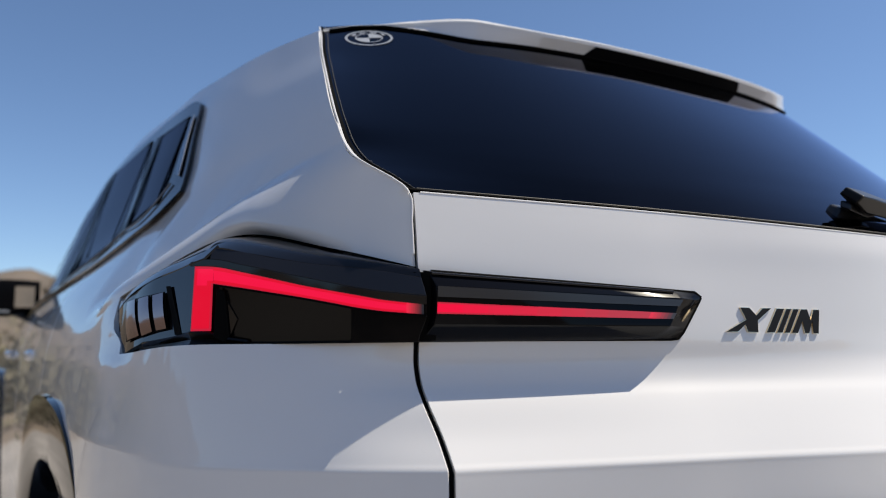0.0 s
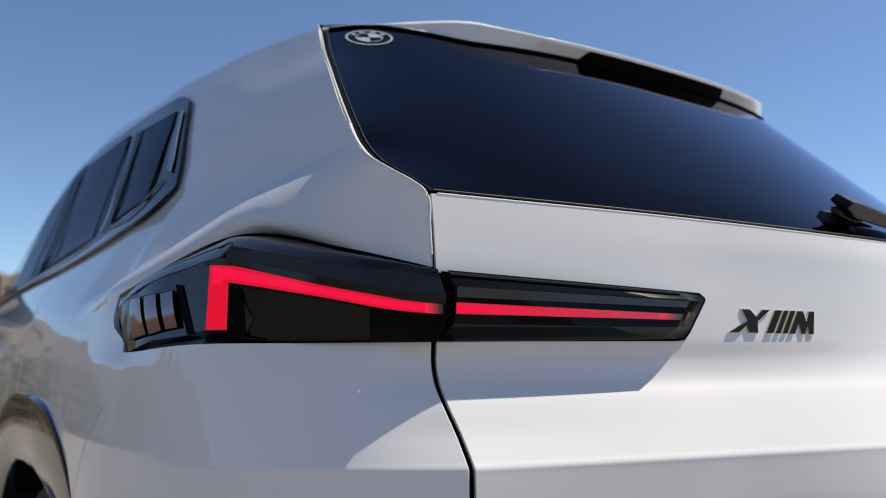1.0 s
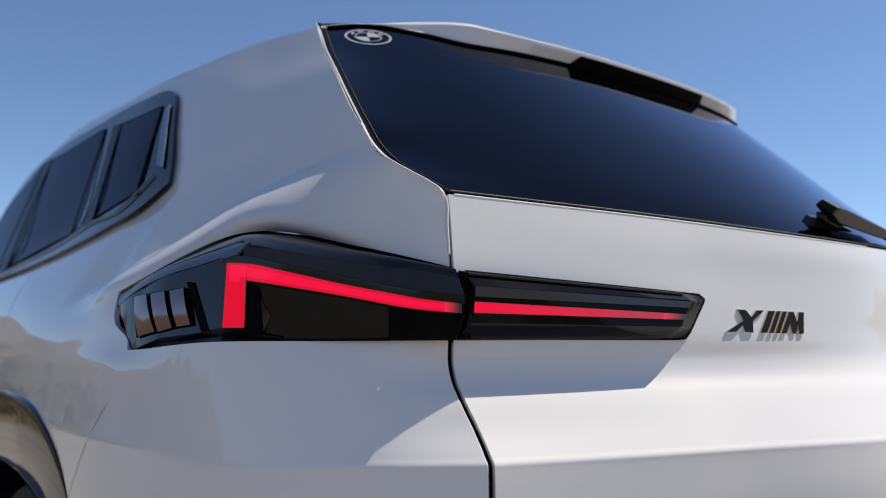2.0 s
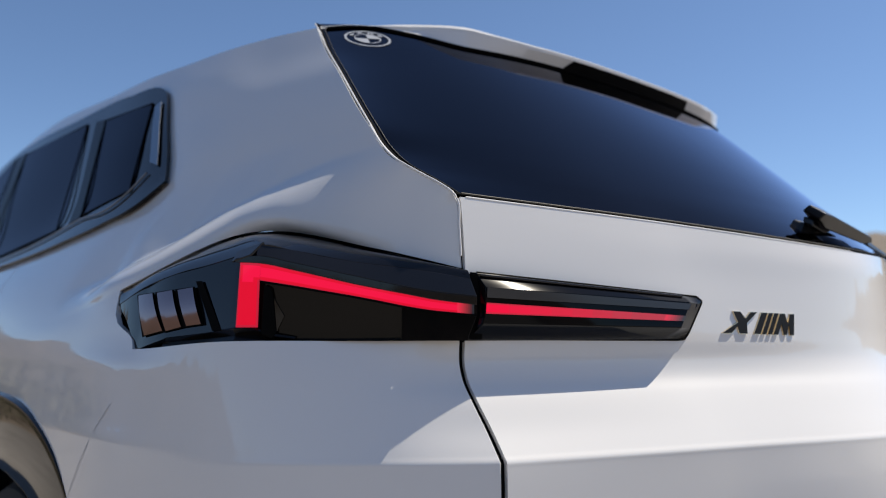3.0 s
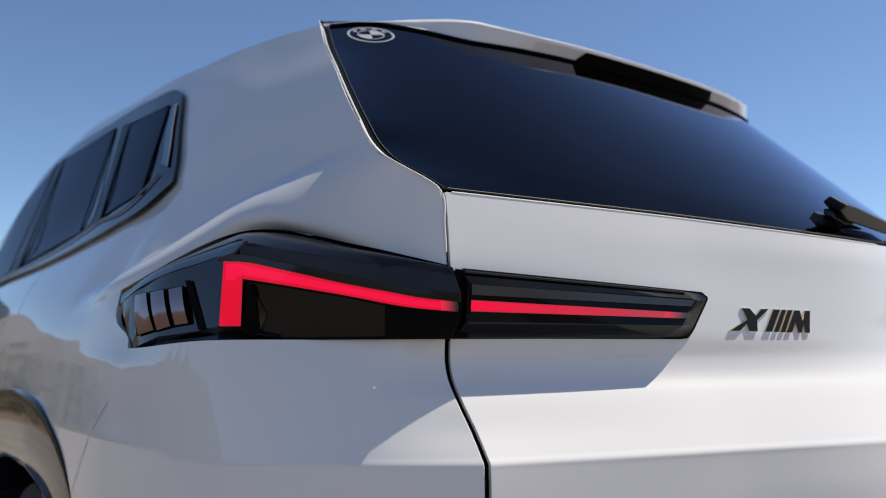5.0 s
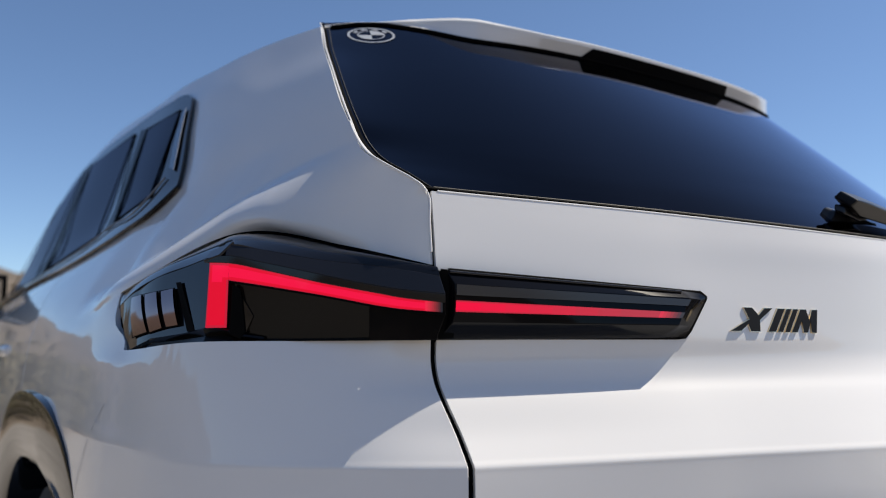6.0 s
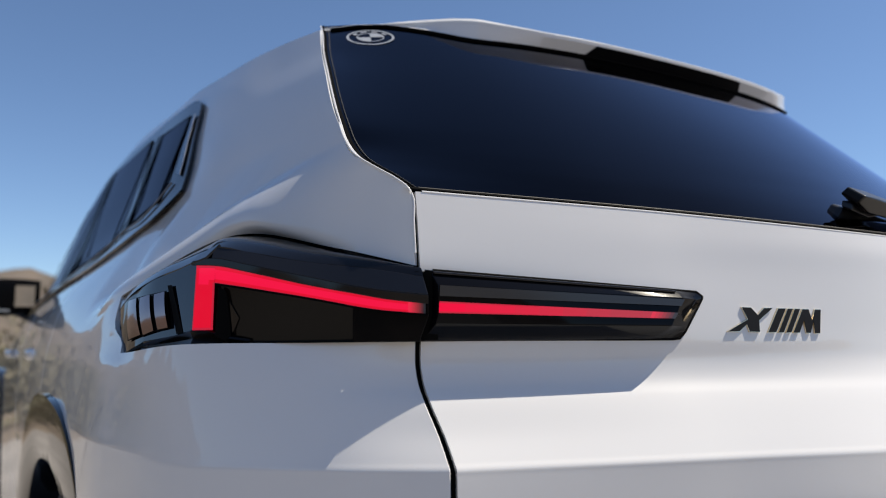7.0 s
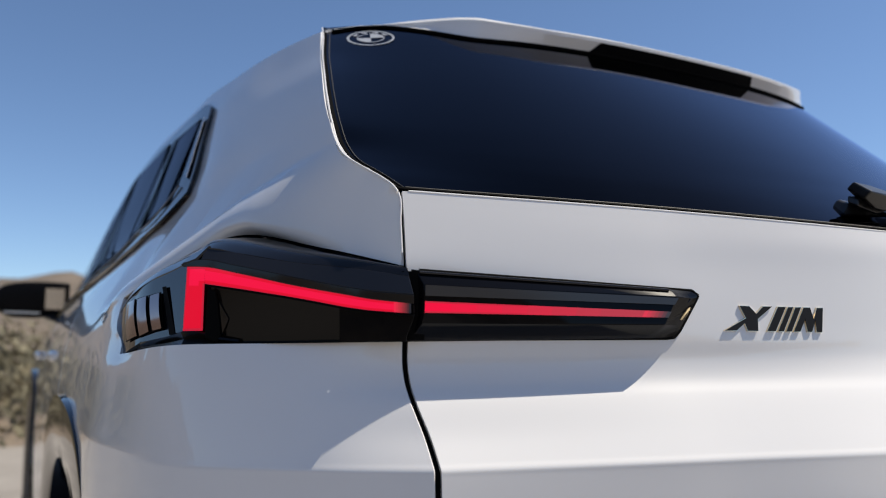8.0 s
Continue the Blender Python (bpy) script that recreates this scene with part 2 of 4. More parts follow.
LAMP_TOP = shoulder_line((-0.179, 1.138), (-0.0905, 1.14), (-0.717, -0.005, 1.136), (-0.775, 0.090, 1.164), (-0.850, 0.290, 1.198), (-0.957, 0.468, 1.124),
                         ((-0.970, 1.097), (-0.977, 1.105), (-0.970, 1.115), (-0.955, 1.11), (-0.90, 1.10)))
SHOULDER = shoulder_line((-0.1768, 1.168), (-0.0872, 1.177), (-0.718, -0.002, 1.187), (-0.786, 0.132, 1.236), (-0.862, 0.318, 1.214), (-0.919, 0.480, 1.169),
                         ((-0.942, 1.126), (-0.958, 1.140), (-0.956, 1.150), (-0.945, 1.13), (-0.87, 1.12)))
GLASS_BASE = shoulder_line((-0.1715, 1.1925), (-0.0825, 1.2115), (-0.719, 0.001, 1.224), (-0.763, 0.158, 1.270), (-0.805, 0.335, 1.246), (-0.852, 0.482, 1.206),
                           ((-0.894, 1.158), (-0.924, 1.178), (-0.928, 1.182), (-0.922, 1.15), (-0.82, 1.14)))


def cabin_x(y, z):
    """The leaning flank of the cabin."""
    return -(0.862 - 0.40 * (z - 1.26) + 0.012 * (min(y, 2.2) - 0.7) - 0.10 * max(0.0, y - 2.4) ** 2)


def cabin_line(c, d, e, f, y_rear, zs):
    """A line across the rear pillar and the cabin's flank, which begins at y_rear; zs: its heights along the side."""
    ys = (y_rear, 1.3, 2.0, 3.0, 3.9)
    flank = [(cabin_x(y, z) - 0.018 * max(0.0, 1.29 - z) / 0.03, y, z) for y, z in zip(ys, zs)]
    return [(0.4, 0, c[2]), (0, 0, c[2]), (-0.4, 0, c[2]), c, d, e, f] + flank


PILLAR = [
    cabin_line((-0.7550, 0.0785, 1.280), (-0.772, 0.200, 1.304), (-0.796, 0.360, 1.296), (-0.838, 0.495, 1.268), 0.62, (1.258, 1.245, 1.225, 1.20, 1.16)),
    cabin_line((-0.7490, 0.144, 1.341), (-0.772, 0.275, 1.338), (-0.795, 0.415, 1.334), (-0.820, 0.530, 1.330), 0.66, (1.33, 1.33, 1.32, 1.30, 1.18)),
    cabin_line((-0.7145, 0.271, 1.456), (-0.737, 0.418, 1.458), (-0.759, 0.560, 1.460), (-0.772, 0.670, 1.462), 0.80, (1.462, 1.47, 1.48, 1.43, 1.20)),
    cabin_line((-0.6880, 0.350, 1.520), (-0.709, 0.500, 1.530), (-0.731, 0.650, 1.540), (-0.742, 0.770, 1.548), 0.92, (1.556, 1.578, 1.61, 1.53, 1.22)),
    cabin_line((-0.6640, 0.416, 1.582), (-0.678, 0.545, 1.600), (-0.695, 0.700, 1.615), (-0.705, 0.850, 1.627), 1.02, (1.643, 1.670, 1.729, 1.61, 1.24)),
]


def gate_half(row):
    """The part of a line that lies on the tailgate, doubled about the middle so that it runs straight across it."""
    return [(-row[3][0], *row[3][1:])] + row[:4]


def flank_half(row):
    """The part of a line outside the tailgate's seam, with its stations kept in place."""
    c, d = np.array(row[3]), np.array(row[4])
    return [tuple(c - (d - c) * k) for k in (3, 2, 1)] + row[3:]


def mirrored(pts):
    """Points over the left half, from the middle out, doubled to the whole width."""
    right = pts[:, :0:-1] * np.array([-1, 1, 1])
    return np.concatenate([right, pts], axis=1)


car = tagged(new("car"), "white sport utility vehicle with slim dark tail lamps", "car")

# tailgate: from the bumper to the glass, with a shut line of 5 mm at the seam
GATE_ROWS = [gate_half(row) for row in LOW[1:] + [SIDE_STEP, LAMP_TOP, SHOULDER, GLASS_BASE]]
gate_u = steps((MID + 1, SEAM + 1 - 0.010, 60))
gate_v = steps((0, 1, 6), (1, 4, 20), (4, 9, 36), (9, 13, 18))
bm = bmesh.new()
sheet(bm, mirrored(loft(GATE_ROWS, gate_u, gate_v)))
tailgate = part("tailgate", bm, PAINT, car, "white painted tailgate with a sharp crease", thick=0.012, bevel=0.0022)


LOW_FLANK = [flank_half(row) for row in LOW]
HIGH_FLANK = [flank_half(row) for row in [SIDE_STEP, LAMP_TOP, SHOULDER, GLASS_BASE] + PILLAR]


# the shoulder between the lamp and the leaning pillar
SEAM_EDGE = [LAMP_TOP[SEAM], SHOULDER[SEAM], (-0.719, 0.001, 1.222), (-0.7220, 0.0035, 1.2280), (-0.7290, 0.0185, 1.2408), (-0.7400, 0.0410, 1.2555),
             (-0.7518, 0.0600, 1.2690), (-0.7552, 0.0790, 1.2808), (-0.7552, 0.1010, 1.2985), (-0.7540, 0.1200, 1.3175), (-0.7490, 0.144, 1.341)]


def bend(r2):
    return 0.5 * r2 * np.log(r2 + 1e-12)


def smooth_skin(data):
    """The least bent surface x(y, z) through the points."""
    data = np.array(data, float)
    n, yz = len(data), data[:, 1:]
    a = np.zeros((n + 3, n + 3))
    a[:n, :n] = bend(((yz[:, None] - yz[None]) ** 2).sum(2)) + np.eye(n) * 3e-5
    a[:n, n:] = np.concatenate([np.ones((n, 1)), yz], axis=1)
    a[n:, :n] = a[:n, n:].T
    w = np.linalg.solve(a, np.concatenate([data[:, 0], [0, 0, 0]]))

    def at(p):
        p = np.asarray(p, float)
        k = bend(((p[:, None] - yz[None]) ** 2).sum(2))
        return k @ w[:n] + w[n] + p @ w[n + 1:]
    return at


skin_data = [*spline(flank_half(LAMP_TOP), np.linspace(3, 7.4, 42)), *spline(SEAM_EDGE, np.linspace(0.15, len(SEAM_EDGE) - 1, 40))]
skin_data += [p for row in HIGH_FLANK[5:8] for p in spline(row, np.linspace(3.15, 7.6, 18))]
SKIN = smooth_skin(skin_data)
SIDE_ROWS = LOW_FLANK + HIGH_FLANK[:2] + HIGH_FLANK[5:]
# the shoulder over the lamp: a crease below which the skin lies flatter, then rolls upright again
FLUTE = ((0.08, 1.310), (0.15, 1.297), (0.19, 1.293), (0.24, 1.282), (0.29, 1.267), (0.336, 1.250), (0.382, 1.2295), (0.431, 1.208), (0.492, 1.1845), (0.575, 1.160), (0.9, 1.10))
FLUTE_DEEP = ((-0.1, 0.0), (0.06, 0.0), (0.12, 0.30), (0.20, 0.66), (0.30, 0.95), (0.36, 1.0), (0.52, 1.0), (0.62, 0.5), (0.72, 0.0), (2.0, 0.0))
FLUTE_LEAN = ((0.10, 1.30), (0.28, 1.25), (0.36, 1.15), (0.6, 1.05))
FLUTE_DROP = ((0.30, 0.0), (0.36, 0.006), (0.44, 0.021), (0.60, 0.022), (0.76, 0.0))
FLUTE_WIDE = 0.10


def shoulder(u, count=44):
    low, high = spline(flank_half(LAMP_TOP), u), spline(HIGH_FLANK[5], u)
    seam = spline(SEAM_EDGE, np.linspace(0, len(SEAM_EDGE) - 1, count))
    straight = np.linspace(0, 1, count)[:, None] * (seam[-1] - seam[0]) + seam[0]
    cols = []
    for at, a, b in zip(u, low, high):
        col = np.linspace(0, 1, count)[:, None] * (b - a) + a
        w = max(0.0, 1 - (at - SEAM - 0.03) / 1.2)
        yz = (col + (seam - straight) * w * w * (3 - 2 * w))[:, 1:]
        y, z = yz[:, 0], yz[:, 1]
        zb = np.interp(y, *zip(*FLUTE))
        x = SKIN(yz)
        far = min(1.0, max(0.0, (at - 5.7) / 1.2))
        far = far * far * (3 - 2 * far)
        if far > 0:
            plain = loft(SIDE_ROWS, [at], np.linspace(len(LOW) + 1, len(LOW) + 2, 60))[:, 0]
            x = x * (1 - far) + far * np.interp(z, plain[:, 2], plain[:, 0])
        lean = (SKIN(np.stack([y, zb + 0.004], 1)) - SKIN(np.stack([y, zb - 0.004], 1))) / 0.008
        reach = np.clip(zb - a[2], 0.012, FLUTE_WIDE)
        flatter = np.maximum(0, np.interp(y, *zip(*FLUTE_LEAN)) - lean) * np.interp(y, *zip(*FLUTE_DEEP))
        t = np.clip((zb - z) / reach, 0, 1)
        above = np.clip((z - zb) / np.maximum(0.02, b[2] - zb), 0, 1)
        x = x + flatter * reach * 0.5 * np.where(z > zb, 0, (1 - t) ** 2 - 1)
        x = x + np.interp(y, *zip(*FLUTE_DROP)) * np.where(z > zb, 1 - above, (1 - t) ** 2)
        ends = np.linspace(0, 1, count)
        x = x + (a[0] - x[0]) * np.exp(-ends * 12) + (b[0] - x[-1]) * np.exp(-(1 - ends) * 12)
        cols.append(np.stack([x, y, z], axis=1))
    return np.stack(cols, axis=1)


# quarter panel: flank round the corner, with the lamp's opening left free
FLANGE = np.array((0.0060, 0.0050, 0.0))


def rimmed(pts, u, k=1.0):
    """Turns the panel's edge at the seam in towards the shut line."""
    if u[0] > SEAM + 0.5:
        return pts
    first = pts[:, :1]
    return np.concatenate([first + FLANGE * k, first + FLANGE * 0.5 * k + np.array((-0.0004, -0.0014, 0)) * k, pts], axis=1)


def flank(u, v_low):
    bm = bmesh.new()
    sheet(bm, rimmed(loft(LOW_FLANK, u, v_low), u, 0.3))
    side_u = u[u >= LAMP_END - 1e-6]
    if len(side_u) > 1:
        side = loft(SIDE_ROWS, side_u, steps((len(LOW) - 1, len(LOW) + 1, 11)))
        sheet(bm, side)
    top = np.concatenate([shoulder(u), loft(HIGH_FLANK, u, steps((5, 8, 27)))[1:]])
    for _ in range(2):
        top[1:-1, 1:-1] = 0.5 * top[1:-1, 1:-1] + 0.125 * (top[:-2, 1:-1] + top[2:, 1:-1] + top[1:-1, :-2] + top[1:-1, 2:])
    sheet(bm, rimmed(top, u, 1.4))
    return welded(bm)


ARCHES = (1.0, 4.1)


def arch_point(a, centre, scale=1.0):
    """The wheel opening's squarish outline."""
    n = 2.6
    c, s = math.cos(a), math.sin(a)
    return (centre - 0.63 * scale * math.copysign(abs(c) ** (2 / n), c), 0.39 + 0.567 * scale * math.copysign(abs(s) ** (2 / n), s))


def inside_arch(y, z, scale):
    return any((abs(y - c) / (0.63 * scale)) ** 2.6 + (max(z - 0.39, 0) / (0.567 * scale)) ** 2.6 < 1 for c in ARCHES)


# outline of the side glass area: bottom edge and top edge as heights over y
WINDOW_LOW = ((0.607, 1.318), (0.66, 1.284), (0.79, 1.261), (1.0, 1.244), (2.0, 1.218), (3.0, 1.19), (3.45, 1.18))
WINDOW_HIGH = ((0.607, 1.318), (0.69, 1.40), (0.76, 1.468), (0.855, 1.556), (1.12, 1.612), (1.6, 1.653), (2.0, 1.682), (2.35, 1.690), (2.7, 1.645), (2.95, 1.53), (3.2, 1.36), (3.45, 1.20))


def in_window(y, z, margin):
    if y < 0.62 or y > 3.4:
        return False
    lo = float(profile(WINDOW_LOW, y)[0]) + margin
    hi = float(profile(WINDOW_HIGH, y)[0]) - margin
    return lo < z < hi and in_window_rear(y - margin, z)


def in_window_rear(y, z):
    return y > 0.60 + 1.03 * (z - 1.311)


def cut_openings(bm):
    gone = []
    for f in bm.faces:
        c = f.calc_center_median()
        if inside_arch(c.y, c.z, 0.93) or in_window(c.y, c.z, 0.03):
            gone.append(f)
    bmesh.ops.delete(bm, geom=gone, context="FACES")
    return bm


v_low = steps((0, 2, 16), (2, 5, 20), (5, 10, 36))
bm = cut_openings(flank(steps((SEAM + 0.03, LAMP_END, 70), (LAMP_END, DOOR, 44)), v_low))
quarter = part("quarter_panel", bm, PAINT, car, "white rear quarter panel with a muscular shoulder", thick=0.008, bevel=0.0012)
other_side(quarter, car)
bm = cut_openings(flank(steps((DOOR + 0.008, DOOR + 1.1, 30)), v_low))
rear_door = part("rear_door", bm, PAINT, car, thick=0.010, bevel=0.002)
other_side(rear_door, car)
bm = cut_openings(flank(steps((DOOR + 1.108, DOOR + 2.2, 26)), v_low))
front_door = part("front_door", bm, PAINT, car, thick=0.010, bevel=0.002)
other_side(front_door, car)
bm = cut_openings(flank(steps((DOOR + 2.208, DOOR + 3, 24)), v_low))
wing = part("front_wing", bm, PAINT, car, thick=0.010, bevel=0.002)
other_side(wing, car)

# dark seal behind the shut lines
seam_line = spline([row[3] for row in LOW[1:] + [SIDE_STEP, LAMP_TOP, SHOULDER, GLASS_BASE]], steps((0, 13, 90)))
bm = bmesh.new()
sheet(bm, [[p + np.array(o) for o in ((0.018, 0.006, 0), (0.003, 0.006, 0), (-0.005, 0.011, 0), (-0.006, 0.03, 0))] for p in seam_line])
seal = part("tailgate_seal", bm, RUBBER, car, "black rubber seal in the tailgate shut line")
other_side(seal, car)

# roof
edge_line = spline(PILLAR[-1][SEAM:-1], np.linspace(0, 7, 70))


def roof_z(s, y):
    """Height of the roof at y; s: across, -1 to 1."""
    z = float(np.interp(y, edge_line[:, 1], edge_line[:, 2]))
    on = min(1.0, max(0.0, y - 0.40) / 0.8)
    return z + (0.030 + 0.030 * on) * (1 - abs(s) ** (3.5 + 3.5 * on))


bm = bmesh.new()
sheet(bm, [[(-s * x, y, roof_z(s, y)) for s in np.linspace(-1, 1, 61)] for x, y, z in edge_line[1:]], flip=True)
roof = part("roof", bm, PAINT, car, thick=0.008, bevel=0.002)

# rear window: leaning glass between the pillars
GLASS_SIDE = ((-0.7170, 0.007, 1.228), (-0.7320, 0.0385, 1.251), (-0.7490, 0.0730, 1.274), (-0.7502, 0.1055, 1.299), (-0.744, 0.148, 1.341),
              (-0.7284, 0.210, 1.398), (-0.7085, 0.276, 1.456), (-0.684, 0.351, 1.518), (-0.659, 0.417, 1.577), (-0.650, 0.447, 1.602))
GLASS_MID = ((-0.103, 1.213), (-0.082, 1.234), (-0.057, 1.258), (-0.026, 1.288), (0.021, 1.335), (0.082, 1.397), (0.146, 1.463), (0.214, 1.536), (0.288, 1.597), (0.335, 1.628))
gate_top = loft(GATE_ROWS, steps((MID + 1, SEAM + 1, 60)), np.array([13.0]))[0]


def window_y(x, z):
    """The smooth sweep of the rear window."""
    z = z - 1.4
    return 0.0841 + 1.0191 * z + 0.1317 * z * z + (0.4079 + 0.8868 * z) * abs(x) ** 3


def glass_point(s, k, out=0.0):
    """On the rear window: s across (-1 to 1), k up, counted in knots; its foot follows the tailgate's upper edge."""
    e, m = spline(GLASS_SIDE, [k])[0], spline(GLASS_MID, [k])[0]
    e0, m0 = GLASS_SIDE[0], GLASS_MID[0]
    w = 1 - abs(s) ** 3
    z0 = e0[2] + (m0[1] - e0[2]) * w
    p = Vector((s * -e[0], 0, e[2] + (m[1] - e[2]) * w))
    p.y = window_y(p.x, p.z) + (e[1] - window_y(e[0], e[2])) * abs(s) ** 12
    x0 = -abs(s * e0[0])
    y0 = window_y(x0, z0) + (e0[1] - window_y(e0[0], e0[2])) * abs(s) ** 12
    foot = (float(np.interp(x0, gate_top[::-1, 0], gate_top[::-1, 1])) + 0.006, float(np.interp(x0, gate_top[::-1, 0], gate_top[::-1, 2])) + 0.003)
    part_down = max(0.0, 1 - k / 8.0)
    p.y += (foot[0] - y0) * part_down
    p.z += (foot[1] - z0) * part_down
    return p + Vector((0.25 * s, -0.70, 0.66)).normalized() * out


bm = bmesh.new()
pts = [[tuple(glass_point(s, k)) for s in np.linspace(-1, 1, 71)] for k in np.linspace(0, len(GLASS_SIDE) - 1, 60)]
sheet(bm, pts, flip=True)
rear_window = part("rear_window", bm, TINT, car, "dark tinted rear window")

# dark cabin behind the glass
bm = bmesh.new()
sheet(bm, np.array(pts) * np.array([0.97, 1, 1]) + np.array([0, 0.05, -0.02]), flip=True)
part("rear_blind", bm, LINING, car, "dark luggage compartment behind the glass")

# ---- wheels and arches ----
def ring(outline, depth_pts):
    """A closed band: outline(a, scale) gives (y, z); depth_pts: (scale, x)."""
    pts = []
    for a in np.linspace(-0.30, math.pi + 0.30, 60):
        pts.append([(x, *outline(a, s)) for s, x in depth_pts])
    return np.array(pts)


def wheel_arch(centre):
    bm = bmesh.new()
    profile_pts = ((1.004, -0.985), (1.003, -1.009), (1.000, -1.0120), (0.995, -1.0128), (0.985, -1.0132), (0.90, -1.012), (0.80, -1.006), (0.765, -0.998), (0.755, -0.98), (0.755, -0.80))
    inset = 0.03 if centre > 2 else 0.0
    pts = ring(lambda a, s: arch_point(a, centre, s), [(s, x + inset) for s, x in profile_pts])
    if centre < 2:
        pts[..., 0] += 0.017 * np.clip((0.85 - pts[..., 1]) / 0.45, 0, 1)
    sheet(bm, pts, flip=True)
    return part("wheel_arch_trim", bm, GLOSS_BLACK, car, "gloss black wheel arch cladding")


def lathe(bm, outline, count, centre, flip=False):
    """Turns (radius, x) about the axle."""
    pts = []
    for i in range(count + 1):
        a = 2 * math.pi * i / count
        pts.append([(x, centre[1] + r * math.cos(a), centre[2] + r * math.sin(a)) for r, x in outline])
    sheet(bm, pts, flip)
    welded(bm)


def wheel(centre_y):
    c = (0, centre_y, 0.395)
    bm = bmesh.new()
    lathe(bm, ((0.29, -0.90), (0.30, -0.955), (0.34, -0.968), (0.375, -0.955), (0.392, -0.93), (0.395, -0.80), (0.385, -0.70), (0.29, -0.68)), 72, c)
    tyre = part("wheel", bm, TYRE, car, "broad low-profile tyre on a dark alloy wheel")
    bm = bmesh.new()
    lathe(bm, ((0.292, -0.90), (0.292, -0.948), (0.280, -0.945), (0.265, -0.90), (0.06, -0.90), (0.05, -0.92), (0.001, -0.92)), 72, c)
    for i in range(10):
        a = 2 * math.pi * i / 10
        m = Matrix.Translation((-0.925, c[1], c[2])) @ Matrix.Rotation(a, 4, "X") @ Matrix.Translation((0, 0.16, 0))
        box = bmesh.ops.create_cube(bm, size=1, matrix=m @ Matrix.Diagonal((0.035, 0.25, 0.05, 1)))
    part("rim", bm, RIM, tyre, "dark multi-spoke alloy rim")
    return tyre


for y in ARCHES:
    other_side(wheel_arch(y), car)
    w = wheel(y)
    twin = other_side(w, car)
    other_side(w.children[0], twin)
    bm = bmesh.new()
    sheet(bm, [[(x, *arch_point(a, y, 0.98)) for a in np.linspace(-0.3, math.pi + 0.3, 30)] for x in (-0.55, -0.97)])
    sheet(bm, [[(-0.55, y + dy, z) for dy in (-0.7, 0.7)] for z in (0.1, 1.05)])
    other_side(part("wheel_well", bm, LINING, car), car)

# ---- ground and distance ----
bm = bmesh.new()
sheet(bm, [[(x, y, 0) for x in (-3000, -200, -40, -12, -6, 0, 6, 12, 40, 200, 3000)][::-1] for y in (-3000, -200, -40, -12, 0, 12, 40, 200, 3000)])
tagged(part("ground", bm, DIRT), "sandy desert soil", "ground", kind="structure")
bm = bmesh.new()
sheet(bm, [[(x + 0.0022 * y * y * (x < 0), y, 0.004) for x in (9, 0, -9.5)] for y in np.linspace(-60, 9.5, 41)])
tagged(part("road", bm, ASPHALT), "pale dusty asphalt", "road", kind="structure")
bm = bmesh.new()
sheet(bm, [[(x + 0.0022 * y * y, y, 0.008) for x in (-5.1, -5.24)] for y in np.linspace(-50, 9.0, 41)])
tagged(part("road_line", bm, LINE), "thin white edge line painted on the road", "road line", kind="structure")


def hills():
    bm = bmesh.new()
    pts = []
    for r, k in ((38, 0.0), (52, 0.12), (72, 0.32), (100, 0.6), (140, 0.86), (190, 1.0), (260, 0.9), (420, 0.5)):
        line_pts = []
        for i in range(361):
            a = 2 * math.pi * i / 360
            d = Vector((math.cos(a), math.sin(a), 0))
            h = 17 + 9 * noise.noise(d * 2.3) + 5 * noise.noise(d * 8 + Vector((0, 0, r * 0.01))) + 3 * noise.noise(d * 21 + Vector((0, 0, r * 0.03))) + 1.5 * noise.noise(d * 55 + Vector((0, 0, r * 0.05)))
            line_pts.append((d.x * r, d.y * r, -0.3 + k * h * (1 + 0.3 * noise.noise(d * 13 + Vector((r, 0, 0))))))
        pts.append(line_pts)
    sheet(bm, pts)
    welded(bm)
    return part("hills", bm, SLOPE)


tagged(hills(), "dry brown hillside dotted with scrub", "hills", kind="structure")


def scrub(count, spread):
    """Low desert bushes, each a loose clump of small leaves."""
    rng = np.random.default_rng(5)
    verts, faces = [], []
    for _ in range(count):
        x, y, size = spread(rng)
        for _ in range(190):
            p = rng.normal(size=3) * np.array((0.42, 0.42, 0.30)) * size
            c0 = np.array((x, y, 0.42 * size)) + p
            c0[2] = max(c0[2], 0.03)
            a, b = rng.normal(size=3), rng.normal(size=3)
            a, b = a / np.linalg.norm(a) * 0.060 * size, b / np.linalg.norm(b) * 0.030 * size
            n = len(verts)
            verts += [tuple(c0 - a), tuple(c0 + b), tuple(c0 + a), tuple(c0 - b)]
            faces.append((n, n + 1, n + 2, n + 3))
    mesh = bpy.data.meshes.new("scrub")
    mesh.from_pydata(verts, [], faces)
    mesh.materials.append(BUSH)
    return tagged(new("scrub", mesh), "olive and straw-coloured desert bushes", "bushes", kind="stuff")


def beside_road(rng):
    y = rng.uniform(-45, 75)
    edge = -10.0 + 0.0022 * y * y * (abs(y) < 60)
    return edge - abs(rng.normal()) * 9, y, rng.uniform(0.7, 1.9)


def round_about(rng):
    a, r = rng.uniform(0, 2 * math.pi), rng.uniform(16, 40)
    return r * math.cos(a), r * math.sin(a), rng.uniform(0.5, 1.6)


def ahead(rng):
    return rng.uniform(-12, 4), 10.5 + abs(rng.normal()) * 9, rng.uniform(0.9, 1.7)


scrub(330, beside_road)
scrub(150, ahead)
scrub(200, round_about)

